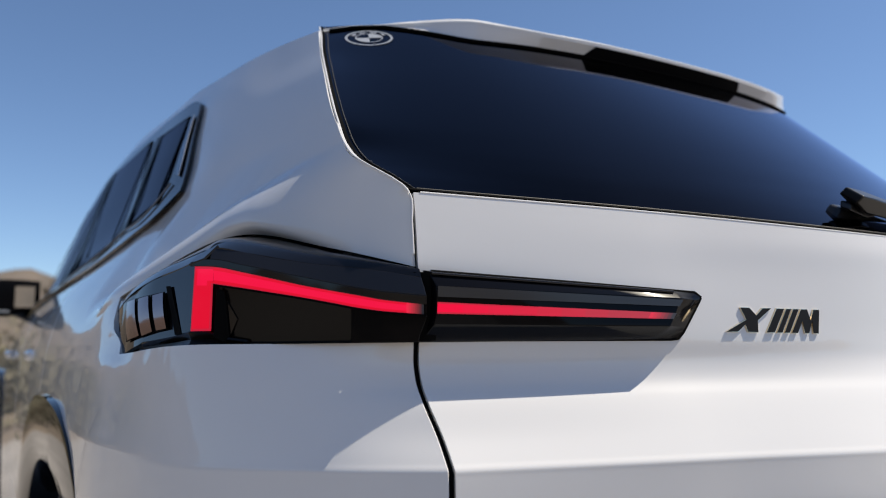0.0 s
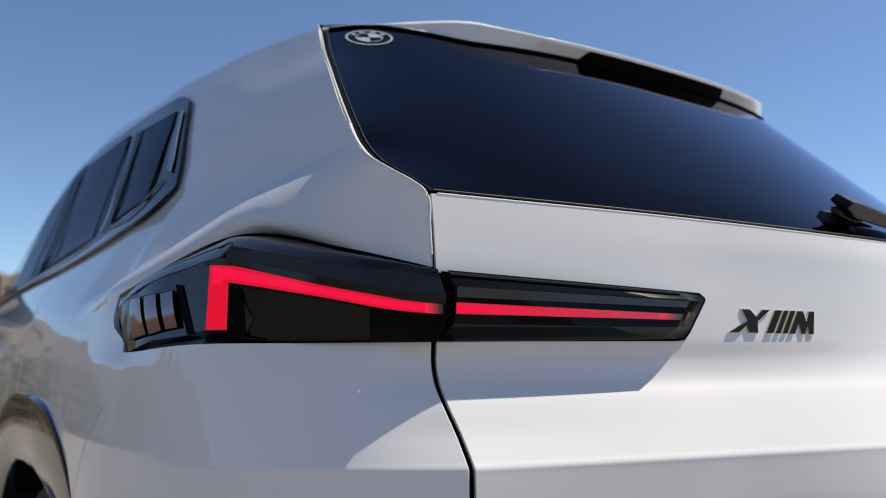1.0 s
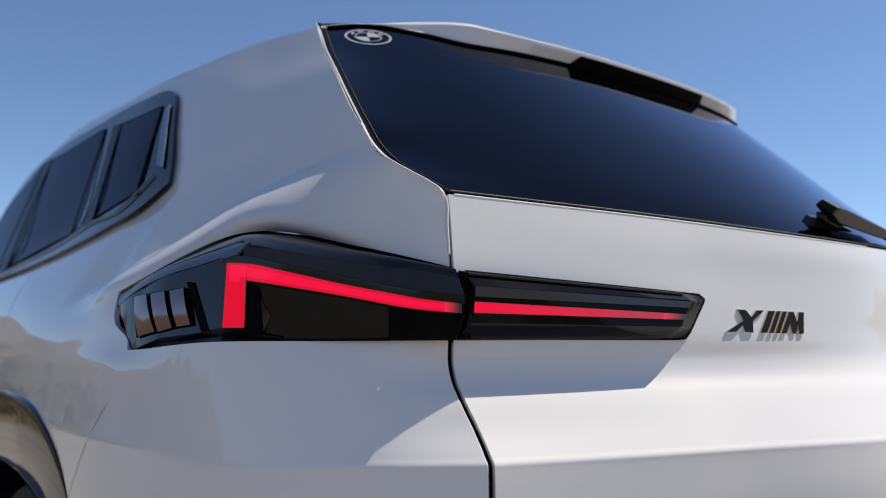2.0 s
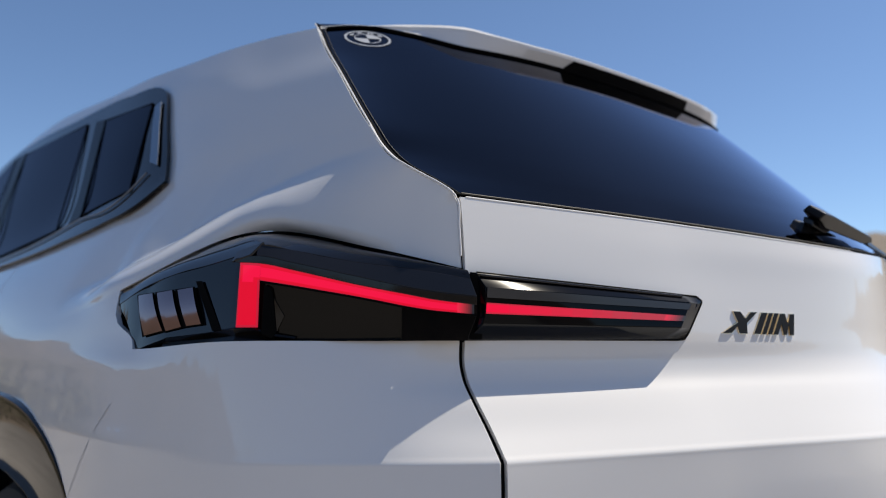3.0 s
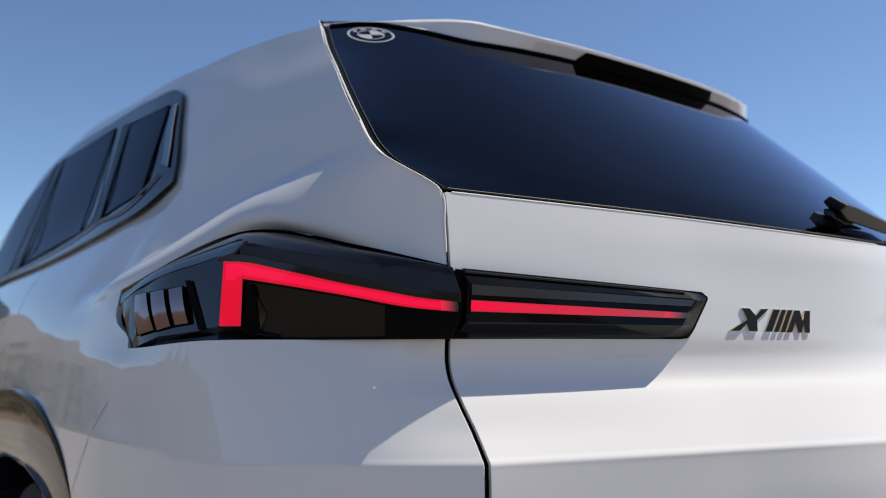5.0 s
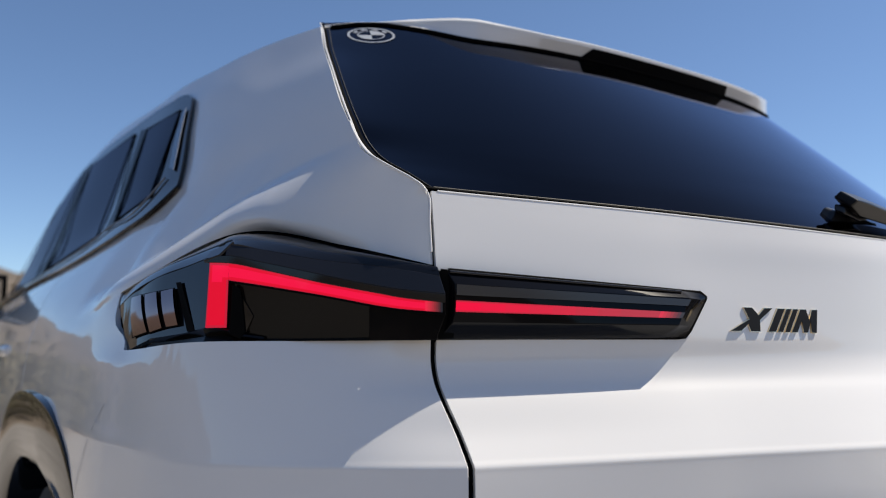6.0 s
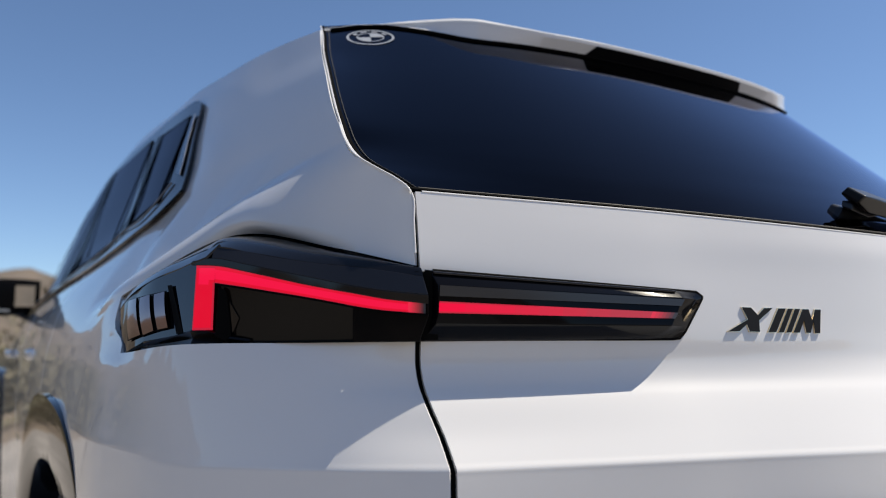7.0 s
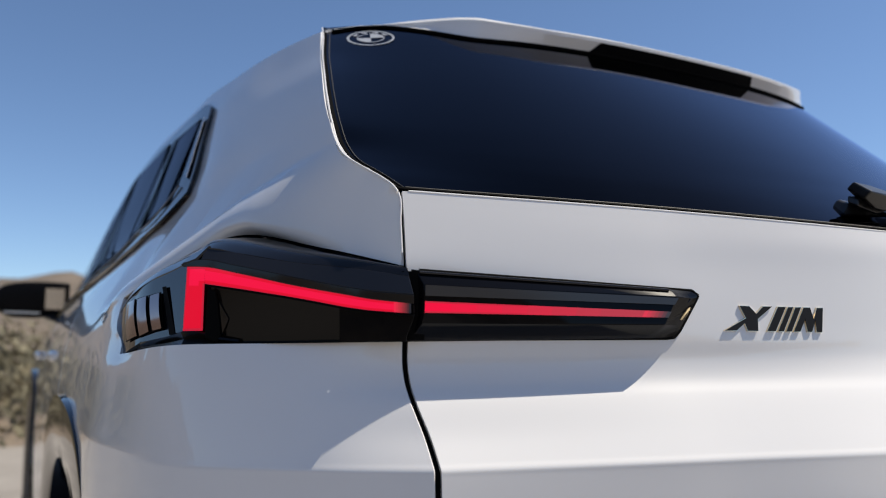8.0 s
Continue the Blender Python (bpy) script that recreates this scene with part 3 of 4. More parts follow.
# ---- tail lamps ----
def tube(bm, path, radius, count=8):
    """A rod along a path of points."""
    path = [Vector(p) for p in path]
    rings = []
    for i, p in enumerate(path):
        d = (path[min(i + 1, len(path) - 1)] - path[max(i - 1, 0)]).normalized()
        a = d.cross(Vector((0, 0, 1)) if abs(d.z) < 0.9 else Vector((0, 1, 0))).normalized()
        b = d.cross(a)
        rings.append([p + (a * math.cos(t) + b * math.sin(t)) * radius for t in np.linspace(0, 2 * math.pi, count + 1)])
    sheet(bm, rings)
    welded(bm, 0.00001)
    bmesh.ops.recalc_face_normals(bm, faces=bm.faces)


gate_grid = loft(GATE_ROWS, steps((MID + 1, SEAM + 1, 60)), steps((0, 13, 140)))


def gate_y(x, z):
    """How far back the tailgate's skin stands at x, z."""
    ys = [np.interp(-abs(x), row[::-1, 0], row[::-1, 1]) for row in gate_grid]
    zs = [np.interp(-abs(x), row[::-1, 0], row[::-1, 2]) for row in gate_grid]
    return float(np.interp(z, zs, ys))


SEAM_END, CORNER, SIDE_END = np.array((-0.714, -0.010)), np.array((-0.925, 0.166)), np.array((-0.977, 0.375))


def lean_out(r):
    """Side panel's lean at a slat's height, from its foot (0) to its head (1)."""
    return -0.001 - 0.014 * (0.05 + 0.57 * r)


def lens_point(s, z, out=0.0):
    """On the lamp's rear face: s from the seam (0) to the corner (1)."""
    s = s - 0.036 * min(1.0, max(0.0, min((1.127 - z) / 0.014, (z - 1.054) / 0.024))) * max(0.0, 1 - s / 0.15)
    p = SEAM_END + (CORNER - SEAM_END) * s + np.array((-0.638, -0.770)) * (out + 0.005 + 0.007 * max(0.0, 1 - s) ** 2 + 0.012 * s * (1 - s))
    return (p[0], p[1], z)


def side_point(s, z, out=0.0):
    """On the lamp's side face: s from the corner (0) forwards."""
    p = CORNER + (SIDE_END - CORNER) * s + np.array((-0.97, -0.24)) * out + np.array((0.055 * max(0.0, s - 0.6) ** 2, 0))
    return (p[0], p[1], z)


LENS_TOP = ((0.0, 1.123), (0.067, 1.127), (0.26, 1.1355), (0.48, 1.1430), (0.625, 1.1500), (0.75, 1.1570), (0.90, 1.1640), (1.0, 1.147))
LENS_BEND = ((0.0, 1.102), (0.143, 1.1075), (0.26, 1.1130), (0.50, 1.1270), (0.75, 1.1420), (0.915, 1.1505), (1.0, 1.1475))
RED_TOP = ((0.0, 1.0915), (0.048, 1.0935), (0.143, 1.0977), (0.26, 1.1040), (0.38, 1.1103), (0.50, 1.1170), (0.624, 1.1250), (0.75, 1.1330), (0.876, 1.1405), (1.0, 1.1425))
RED_LOW = ((0.0, 1.0805), (0.048, 1.0820), (0.143, 1.0850), (0.26, 1.0900), (0.38, 1.0967), (0.50, 1.1030), (0.622, 1.1088), (0.747, 1.1147), (0.892, 1.1210))


def strip(low, high, s0, s1, out_low, out_high, count=30, place=lens_point, rows=2):
    """A band on a lamp face between two height profiles."""
    grid = []
    for r in np.linspace(0, 1, rows):
        grid.append([place(s, (1 - r) * zl + r * zh, (1 - r) * out_low + r * out_high)
                     for s, zl, zh in ((s, float(profile(low, s)[0]), float(profile(high, s)[0])) for s in np.linspace(s0, s1, count))])
    return grid


def flat(z):
    return ((0.0, z), (1.5, z))


def quad(bm, a, b, c, d, n=6, place=side_point, out=0.0, flip=False):
    """A patch between four corners given as (s, z): lower right, lower left, upper left, upper right."""
    grid = []
    for r in np.linspace(0, 1, n):
        grid.append([place(*((1 - q) * ((1 - r) * np.array(a) + r * np.array(d)) + q * ((1 - r) * np.array(b) + r * np.array(c))), out) for q in np.linspace(0, 1, n)])
    sheet(bm, grid, flip)


SIDE_LEAN = 0.014


def outer_lamp():
    # glossy shelf between the body and the lens
    body_edge = spline(LAMP_TOP, steps((SEAM, LAMP_CORNER, 50), (LAMP_CORNER, LAMP_END, 31)))
    inner = np.array([lens_point(s, z, -0.004) for s, z in (LENS_TOP[0], LENS_TOP[2], LENS_TOP[3], LENS_TOP[5], LENS_TOP[6])] + [side_point(0.02, 1.156, -SIDE_LEAN), side_point(0.26, 1.147, -SIDE_LEAN), side_point(0.6, 1.138, -SIDE_LEAN), side_point(1.0, 1.122, -SIDE_LEAN * 0.8), side_point(1.3, 1.106, -SIDE_LEAN * 0.3), side_point(1.44, 1.100)])
    inner = np.concatenate([spline(inner, np.linspace(0, 4, 50)), spline(inner, np.linspace(4, 10, 31))[1:]])
    n = min(len(body_edge), len(inner))
    body_edge, inner = body_edge[:n], inner[:n]
    bm = bmesh.new()
    rows = []
    for r in np.linspace(0, 1, 7):
        lift = 0.010 * math.sin(math.pi * min(1, r)) * (1 - r)
        rows.append((1 - r) * inner + r * (body_edge + np.array([0.002, 0.002, -0.001])) + np.array([0, 0, lift]))
    sheet(bm, rows)
    lamp = part("tail_lamp", bm, GLOSS_BLACK, car, "slim dark tail lamp with a glowing red light bar", thick=0.004, bevel=0.0012)

    # smoked lens: sloping upper facet, then the upright facet above the light bar
    bm = bmesh.new()
    sheet(bm, strip(LENS_BEND, LENS_TOP, 0.0, 0.91, 0.003, -0.004, 40))
    corner = [lens_point(0.88, 1.166, -0.006), lens_point(0.93, 1.149, 0.002), lens_point(1.0, 1.143, 0.003), side_point(0.04, 1.143, -0.002), side_point(0.06, 1.157, -SIDE_LEAN)]
    bm.faces.new([bm.verts.new(p) for p in corner])
    part("lens", bm, LENS_SMOKE, lamp, "smoked upper lens", thick=0.003, bevel=0.0008)
    bm = bmesh.new()
    sheet(bm, strip(RED_TOP, LENS_BEND, 0.0, 1.0, 0.003, 0.003))
    part("lens", bm, GLOSS_BLACK, lamp, thick=0.003, bevel=0.0008)

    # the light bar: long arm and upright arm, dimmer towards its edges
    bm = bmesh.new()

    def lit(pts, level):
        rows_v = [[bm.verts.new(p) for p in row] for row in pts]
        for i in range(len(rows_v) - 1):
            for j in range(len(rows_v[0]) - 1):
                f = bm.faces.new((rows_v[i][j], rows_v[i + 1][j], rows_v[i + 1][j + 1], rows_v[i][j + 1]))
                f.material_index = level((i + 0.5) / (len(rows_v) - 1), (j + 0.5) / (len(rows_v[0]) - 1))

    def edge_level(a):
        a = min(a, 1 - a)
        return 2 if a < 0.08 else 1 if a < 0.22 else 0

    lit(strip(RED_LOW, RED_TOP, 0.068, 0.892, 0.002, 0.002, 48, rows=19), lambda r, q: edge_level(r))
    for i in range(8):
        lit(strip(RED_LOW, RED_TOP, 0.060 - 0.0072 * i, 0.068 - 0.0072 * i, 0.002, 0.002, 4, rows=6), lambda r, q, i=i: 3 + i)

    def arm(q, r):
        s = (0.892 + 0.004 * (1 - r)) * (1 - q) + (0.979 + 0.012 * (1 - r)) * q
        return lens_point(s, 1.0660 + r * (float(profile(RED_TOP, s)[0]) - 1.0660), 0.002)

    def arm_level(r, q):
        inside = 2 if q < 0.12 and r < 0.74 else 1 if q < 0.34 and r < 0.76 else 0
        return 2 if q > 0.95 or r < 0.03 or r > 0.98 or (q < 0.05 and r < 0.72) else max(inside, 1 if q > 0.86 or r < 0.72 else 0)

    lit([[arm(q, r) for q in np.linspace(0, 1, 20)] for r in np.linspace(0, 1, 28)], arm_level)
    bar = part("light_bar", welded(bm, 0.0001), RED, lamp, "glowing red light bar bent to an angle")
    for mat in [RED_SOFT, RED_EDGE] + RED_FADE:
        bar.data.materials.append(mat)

    # recessed lower panel with a notched wedge at its end
    bm = bmesh.new()
    sheet(bm, strip(flat(1.0530), RED_LOW, 0.27, 0.872, -0.010, -0.003, 30, rows=6))
    sheet(bm, strip(flat(1.0500), flat(1.0530), 0.27, 0.872, 0.001, -0.010, 30))
    part("lower_panel", bm, POCKET, lamp, "brown-black lower panel")
    bm = bmesh.new()
    sheet(bm, strip(flat(1.0500), RED_LOW, 0.0, 0.285, -0.002, -0.001, 16, rows=6))
    sheet(bm, strip(RED_LOW, RED_TOP, 0.0, 0.09, -0.0018, -0.0018, 6))
    part("panel_end", bm, LAMP_BLACK, lamp, "glossy black end of the lower panel", thick=0.003, bevel=0.001)
    # return with a pointed notch at the panel's end, its shade put in as black
    bm = bmesh.new()
    edge_pts = [(0.883, 1.0583, 0.003), (0.874, 1.1160, 0.003), (0.845, 1.1120, -0.001), (0.836, 1.1007, -0.002), (0.822, 1.0601, -0.005), (0.836, 1.0527, 0.001)]
    bm.faces.new([bm.verts.new(lens_point(*q)) for q in edge_pts])
    bmesh.ops.recalc_face_normals(bm, faces=bm.faces)
    part("panel_return", bm, RUBBER, lamp, smooth=10, thick=0.003, bevel=0.0012)
    bm = bmesh.new()
    bm.faces.new([bm.verts.new(lens_point(*q)) for q in ((0.836, 1.1012, -0.0022), (0.7894, 1.0795, -0.0052), (0.822, 1.0598, -0.0052))])
    bmesh.ops.recalc_face_normals(bm, faces=bm.faces)
    part("notch", bm, GLOSS_BLACK, lamp, smooth=10, thick=0.003)
    bm = bmesh.new()
    sheet(bm, [[lens_point(s, 1.048 + r * (float(profile(LENS_TOP, s)[0]) - 1.054), -0.024) for s in np.linspace(0.0, 0.96, 12)] for r in (0, 0.5, 1)])
    part("back_plate", bm, RUBBER, lamp)
    # thin dark frames round the light bar
    bm = bmesh.new()
    sheet(bm, strip(tuple((s, z - 0.0026) for s, z in RED_LOW), RED_LOW, 0.0, 0.886, 0.004, 0.004, 40))
    part("trim", bm, RUBBER, lamp, thick=0.004)

    # ledge below the light bar and along the side
    top = [lens_point(0.74, 1.0525, -0.004), lens_point(0.83, 1.056, 0.001), lens_point(0.92, 1.0645, 0.002), lens_point(1.0, 1.0645, 0.002), side_point(0.21, 1.0605), side_point(0.61, 1.054), side_point(0.97, 1.0385)]
    low = [lens_point(0.74, 1.0495, 0.0), lens_point(0.83, 1.0495, 0.0), lens_point(0.92, 1.0495, 0.0), lens_point(1.0, 1.0485, 0.001), side_point(0.25, 1.0455, 0.001), side_point(0.65, 1.0425, 0.001), side_point(0.97, 1.0380, 0.001)]
    bm = bmesh.new()
    sheet(bm, [[p for p in low], [tuple(0.5 * (np.array(a) + np.array(b)) + np.array((0.004, 0.004, 0))) for a, b in zip(low, top)], [p for p in top]])
    part("ledge", bm, POCKET, lamp, "dark satin lower ledge", smooth=20, thick=0.003)

    # side panel with a slot and three bright slats
    edge_z = ((1.0385, 0.965), (1.046, 1.05), (1.053, 1.12), (1.060, 1.18), (1.073, 1.30), (1.088, 1.38), (1.102, 1.44))
    bm = bmesh.new()
    grid = []
    for r in np.linspace(0, 1, 24):
        row = []
        for q in np.linspace(0, 1, 36):
            s = q * float(profile(edge_z, 1.0385 + r * (1.102 - 1.0385))[0]) if q > 0 else 0.0
            zl = float(np.interp(s, (0, 0.21, 0.61, 0.965, 1.12, 1.3, 1.44), (1.0645, 1.0605, 1.054, 1.0385, 1.053, 1.073, 1.100)))
            zh = float(np.interp(s, (0, 0.02, 0.26, 0.6, 1.0, 1.3, 1.44), (1.147, 1.156, 1.147, 1.138, 1.122, 1.106, 1.1005)))
            row.append(side_point(s, zl + r * (zh - zl), -0.001 - SIDE_LEAN * r * min(1.0, (1.44 - s) / 0.5)))
        grid.append(row)
    sheet(bm, grid)
    panel = part("side_panel", bm, GLOSS_BLACK, lamp, "glossy dark side panel", thick=0.003, bevel=0.001)
    slats = (((0.637, 1.0635), (0.846, 1.0575), (1.030, 1.112), (0.822, 1.1135)), ((0.461, 1.068), (0.610, 1.063), (0.775, 1.1135), (0.608, 1.1155)), ((0.282, 1.071), (0.420, 1.069), (0.562, 1.1155), (0.415, 1.1175)))
    for a, b, c, d in slats:
        bm = bmesh.new()
        ra, rb, rc, rd = (np.array(p) for p in ((a[0] - 0.008, a[1] - 0.001), (b[0] + 0.032, b[1] - 0.002), (c[0] + 0.032, c[1] + 0.001), (d[0] - 0.008, d[1] + 0.001)))
        sheet(bm, [[side_point(*((1 - q) * ((1 - r) * ra + r * rd) + q * ((1 - r) * rb + r * rc)), lean_out(r) + 0.0012) for q in np.linspace(0, 1, 6)] for r in np.linspace(0, 1, 6)])
        recess = part("recess", bm, RUBBER, lamp, "black slat recess")
        bm = bmesh.new()
        grid = []
        for r in np.linspace(0, 1, 11):
            grid.append([side_point(*((1 - q) * ((1 - r) * np.array(a) + r * np.array(d)) + q * ((1 - r) * np.array(b) + r * np.array(c))), lean_out(r) + 0.0022 + 0.0012 * (1 - q) + 0.0018 * math.sin(math.pi * r)) for q in np.linspace(0, 1, 8)])
        sheet(bm, grid)
        part("slat", bm, SLAT, lamp, "bright mirror-like cooling slat", thick=0.001)
    bm = bmesh.new()
    sheet(bm, [[side_point((1 - q) * (0.115 + r * 0.233) + q * (0.195 + r * 0.210), 1.0625 + r * 0.0625, lean_out(r * 1.1) + 0.0012) for q in (0, 0.5, 1)] for r in np.linspace(0, 1, 8)])
    part("slot", bm, RUBBER, lamp)
    return lamp


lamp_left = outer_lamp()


def inner_lamp():
    """The part of the lamp that sits on the tailgate."""
    rim = ((1.132, 1.109, 0.0), (1.1305, 1.1078, 0.009), (1.113, 1.099, 0.0225), (1.070, 1.066, 0.0238), (1.0525, 1.053, 0.005), (1.0500, 1.0505, 0.0))
    left = ((1.050, -0.7115), (1.054, -0.711), (1.078, -0.7065), (1.111, -0.7065), (1.125, -0.709), (1.133, -0.709))
    right = ((1.050, -0.4040), (1.053, -0.3965), (1.060, -0.390), (1.099, -0.3625), (1.104, -0.3595), (1.109, -0.3655))

    END = 0.13

    def face(q, r, lift=0.0):
        i = min(int(r), len(rim) - 2)
        f = r - i
        zl, zr, out = ((1 - f) * a + f * b for a, b in zip(rim[i], rim[i + 1]))
        z = (1 - q) * zl + q * zr
        xl, xr = float(np.interp(zl, *zip(*left))), float(np.interp(zr, *zip(*right)))
        x = (1 - q) * xl + q * xr
        close = min(1.0, (1 - q) / END) if q > 1 - END else min(1.0, q / 0.006 + 0.0)
        return (x, gate_y(x, z) - out * max(0.0, close) - lift - 0.0012, z)

    qs = np.concatenate([[0, 0.006], np.linspace(0.02, 1 - END - 0.005, 40), np.linspace(1 - END, 1.0, 7)])
    rs = np.concatenate([[0, 0.5], np.linspace(1, 4, 16), [4.5, 5.0]])
    bm = bmesh.new()
    sheet(bm, [[face(q, r) for q in qs] for r in rs], flip=False)
    bmesh.ops.recalc_face_normals(bm, faces=bm.faces)
    lamp = part("tailgate_lamp", bm, LAMP_BLACK, car, "slim dark tailgate lamp tapering to a point", smooth=22, bevel=0.0008)

    def band(name, zl, zr, ql, qr, mat, label, lift):
        bm = bmesh.new()
        grid = []
        for r in np.linspace(0, 1, 4):
            row = []
            for q in np.linspace(0, 1, 40):
                x = ql + (qr[0] + (qr[1] - qr[0]) * r - ql) * q
                z = (1 - q) * (zl[0] + r * (zl[1] - zl[0])) + q * (zr[0] + r * (zr[1] - zr[0]))
                row.append((x, gate_y(x, z) - 0.0256 - lift, z))
            grid.append(row)
        sheet(bm, grid, flip=True)
        part(name, bm, mat, lamp, label, thick=0.001)

    band("light_band", (1.1005, 1.1125), (1.0905, 1.0985), -0.704, (-0.413, -0.407), LENS_GREY, "unlit grey light band", 0.0004)
    # the light bar fades out towards the lamp's tip
    bm = bmesh.new()
    rows_v = []
    for r in np.linspace(0, 1, 8):
        row = []
        for q in np.linspace(0, 1, 61):
            x = -0.704 + (0.281 + 0.005 * r) * q
            z = (1 - q) * (1.0815 + 0.0130 * r) + q * (1.0752 + 0.0070 * r)
            row.append(bm.verts.new((x, gate_y(x, z) - 0.0260, z)))
        rows_v.append(row)
    for i in range(7):
        for j in range(60):
            f = bm.faces.new((rows_v[i][j], rows_v[i][j + 1], rows_v[i + 1][j + 1], rows_v[i + 1][j]))
            f.material_index = j - 44 if j > 52 else 8 if i in (0, 6) and j < 24 else min(7, j // 6)
    bar = part("light_bar", bm, RED_RUN[0], lamp, "glowing red light bar", thick=0.001)
    for mat in RED_RUN[1:] + [RED_EDGE] + RED_FADE[1:]:
        bar.data.materials.append(mat)
    return lamp


lamp_inner = inner_lamp()
bm = bmesh.new()
rim_path = [(-0.700, 1.1312), (-0.54, 1.121), (-0.368, 1.1095), (-0.3605, 1.1035), (-0.363, 1.099), (-0.3905, 1.0595), (-0.398, 1.0520), (-0.408, 1.0510), (-0.56, 1.0518), (-0.702, 1.0525)]
rim_path = [tuple((1 - q) * np.array(a) + q * np.array(b)) for a, b in zip(rim_path, rim_path[1:]) for q in np.linspace(0, 1, 8, endpoint=False)]
tube(bm, [(x, gate_y(x, z) - 0.0006, z) for x, z in rim_path], 0.0019)
part("lamp_seal", bm, RUBBER, lamp_inner, "black seal round the lamp")
bm = bmesh.new()
tube(bm, [(x, gate_y(x, z) - 0.0150, z) for x, z in ((-0.706 + 0.296 * q, 1.1275 - 0.0185 * q) for q in np.linspace(0, 1, 40))], 0.0016)
part("upper_rim", bm, GLOSS_RIM, lamp_inner, "glossy rim catching the sun")
bm = bmesh.new()
tube(bm, [(-0.3775 - 0.0335 * q, gate_y(-0.3775 - 0.0335 * q, 1.0985 - 0.040 * q) - 0.0086 + 0.0030 * q, 1.0985 - 0.040 * q) for q in np.linspace(0, 1, 12)], 0.0011)
part("tip_rim", bm, GLOSS_RIM, lamp_inner)
# black filler in the gap, added to keep sun from leaking between the lamp halves
bm = bmesh.new()
sheet(bm, [[(x, gate_y(max(x, -0.713), z) - out, z) for x, out in ((-0.697, 0.012), (-0.706, 0.013), (-0.713, 0.011), (-0.722, 0.006), (-0.732, -0.006))] for z in np.linspace(1.0515, 1.1290, 12)])
gap_strip = part("lamp_gap", bm, RUBBER, car, "black filler in the gap between the two lamp halves")
other_side(gap_strip, car)


def twin_of(thing):
    """Thing and its pieces on the other flank."""
    twin = other_side(thing, car)
    for child in thing.children:
        other_side(child, twin)


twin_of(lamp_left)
twin_of(lamp_inner)

# ---- roof spoiler ----
def joint_y(x, z):
    """Where the rear window stands at x, z."""
    ks = np.linspace(6.5, 9, 50)
    line_pts = [glass_point(x / -spline(GLASS_SIDE, [k])[0][0], k) for k in ks]
    return float(np.interp(z, [p.z for p in line_pts], [p.y for p in line_pts]))


# distance from the middle; height of its joint with the glass; overhang, lower edge and upper edge of its lip
SPOILER = (
    (0.0, 0.30, 0.38, 0.42, 0.452, 0.50, 0.56, 0.60, 0.669),
    (1.570, 1.570, 1.570, 1.570, 1.575, 1.589, 1.602, 1.599, 1.580),
    (-0.020, -0.019, -0.008, -0.004, 0.003, 0.012, 0.008, 0.002, 0.001),
    (1.586, 1.586, 1.593, 1.596, 1.599, 1.602, 1.605, 1.602, 1.583),
    (1.596, 1.597, 1.606, 1.611, 1.614, 1.616, 1.611, 1.605, 1.586),
)


def spoiler_section(x):
    """(y, z) of the spoiler from the glass joint round its lip to the roof."""
    a = abs(x)
    z = float(np.interp(a, SPOILER[0], SPOILER[1]))
    y = joint_y(x, z) - 0.001
    low = (y + float(np.interp(a, SPOILER[0], SPOILER[2])), float(np.interp(a, SPOILER[0], SPOILER[3])))
    high = float(np.interp(a, SPOILER[0], SPOILER[4]))
    lip = (low[0] - 0.0015, 0.4 * low[1] + 0.6 * high)
    over = (lip[0] + 0.006, high)
    s = min(0.995, a / 0.675)
    back = (0.52, roof_z(s, 0.52) + 0.001)
    top = (over[0] + 0.07, over[1] + 0.45 * (back[1] - over[1]) + 0.004 * (a < 0.5))
    return [(y + 0.012, z + 0.002), (y, z), low, lip, over, top, back]


def spoiler():
    bm = bmesh.new()
    xs = np.linspace(-0.655, 0.655, 121)
    pts = []
    for x in xs:
        sec = spoiler_section(x)
        curve = [sec[0], sec[1], sec[2], sec[3], sec[4]] + [tuple(p) for p in spline(sec[4:], np.linspace(0, 2, 12))[1:]]
        pts.append([(x, y, z) for y, z in curve])
    sheet(bm, np.array(pts).transpose(1, 0, 2), flip=True)
    body = part("roof_spoiler", bm, PAINT, car, "white roof spoiler with a black insert below", smooth=30, bevel=0.002)
    bm = bmesh.new()
    pts = []
    for q in np.linspace(-1, 1, 41):
        line_pts = []
        for r in np.linspace(-0.12, 0.985, 5):
            sec = spoiler_section(q * (0.215 - 0.018 * r))
            line_pts.append((q * (0.215 - 0.018 * r), *((1 - r) * np.array(sec[1]) + r * np.array(sec[2]) + np.array((-0.0012, -0.0008)))))
        pts.append(line_pts)
    sheet(bm, np.array(pts).transpose(1, 0, 2), flip=True)
    part("insert", bm, MATT, body, "matt black insert")
    # dark gap above the glass
    bm = bmesh.new()
    sheet(bm, np.array([[(x, spoiler_section(x)[1][0] + dy, spoiler_section(x)[1][1] + dz) for x in np.linspace(-0.645, 0.645, 60)] for dy, dz in ((0.001, -0.0030), (-0.0025, -0.0010), (-0.0040, 0.0025), (0.002, 0.003))]), flip=True)
    part("gap", bm, RUBBER, body)


spoiler()


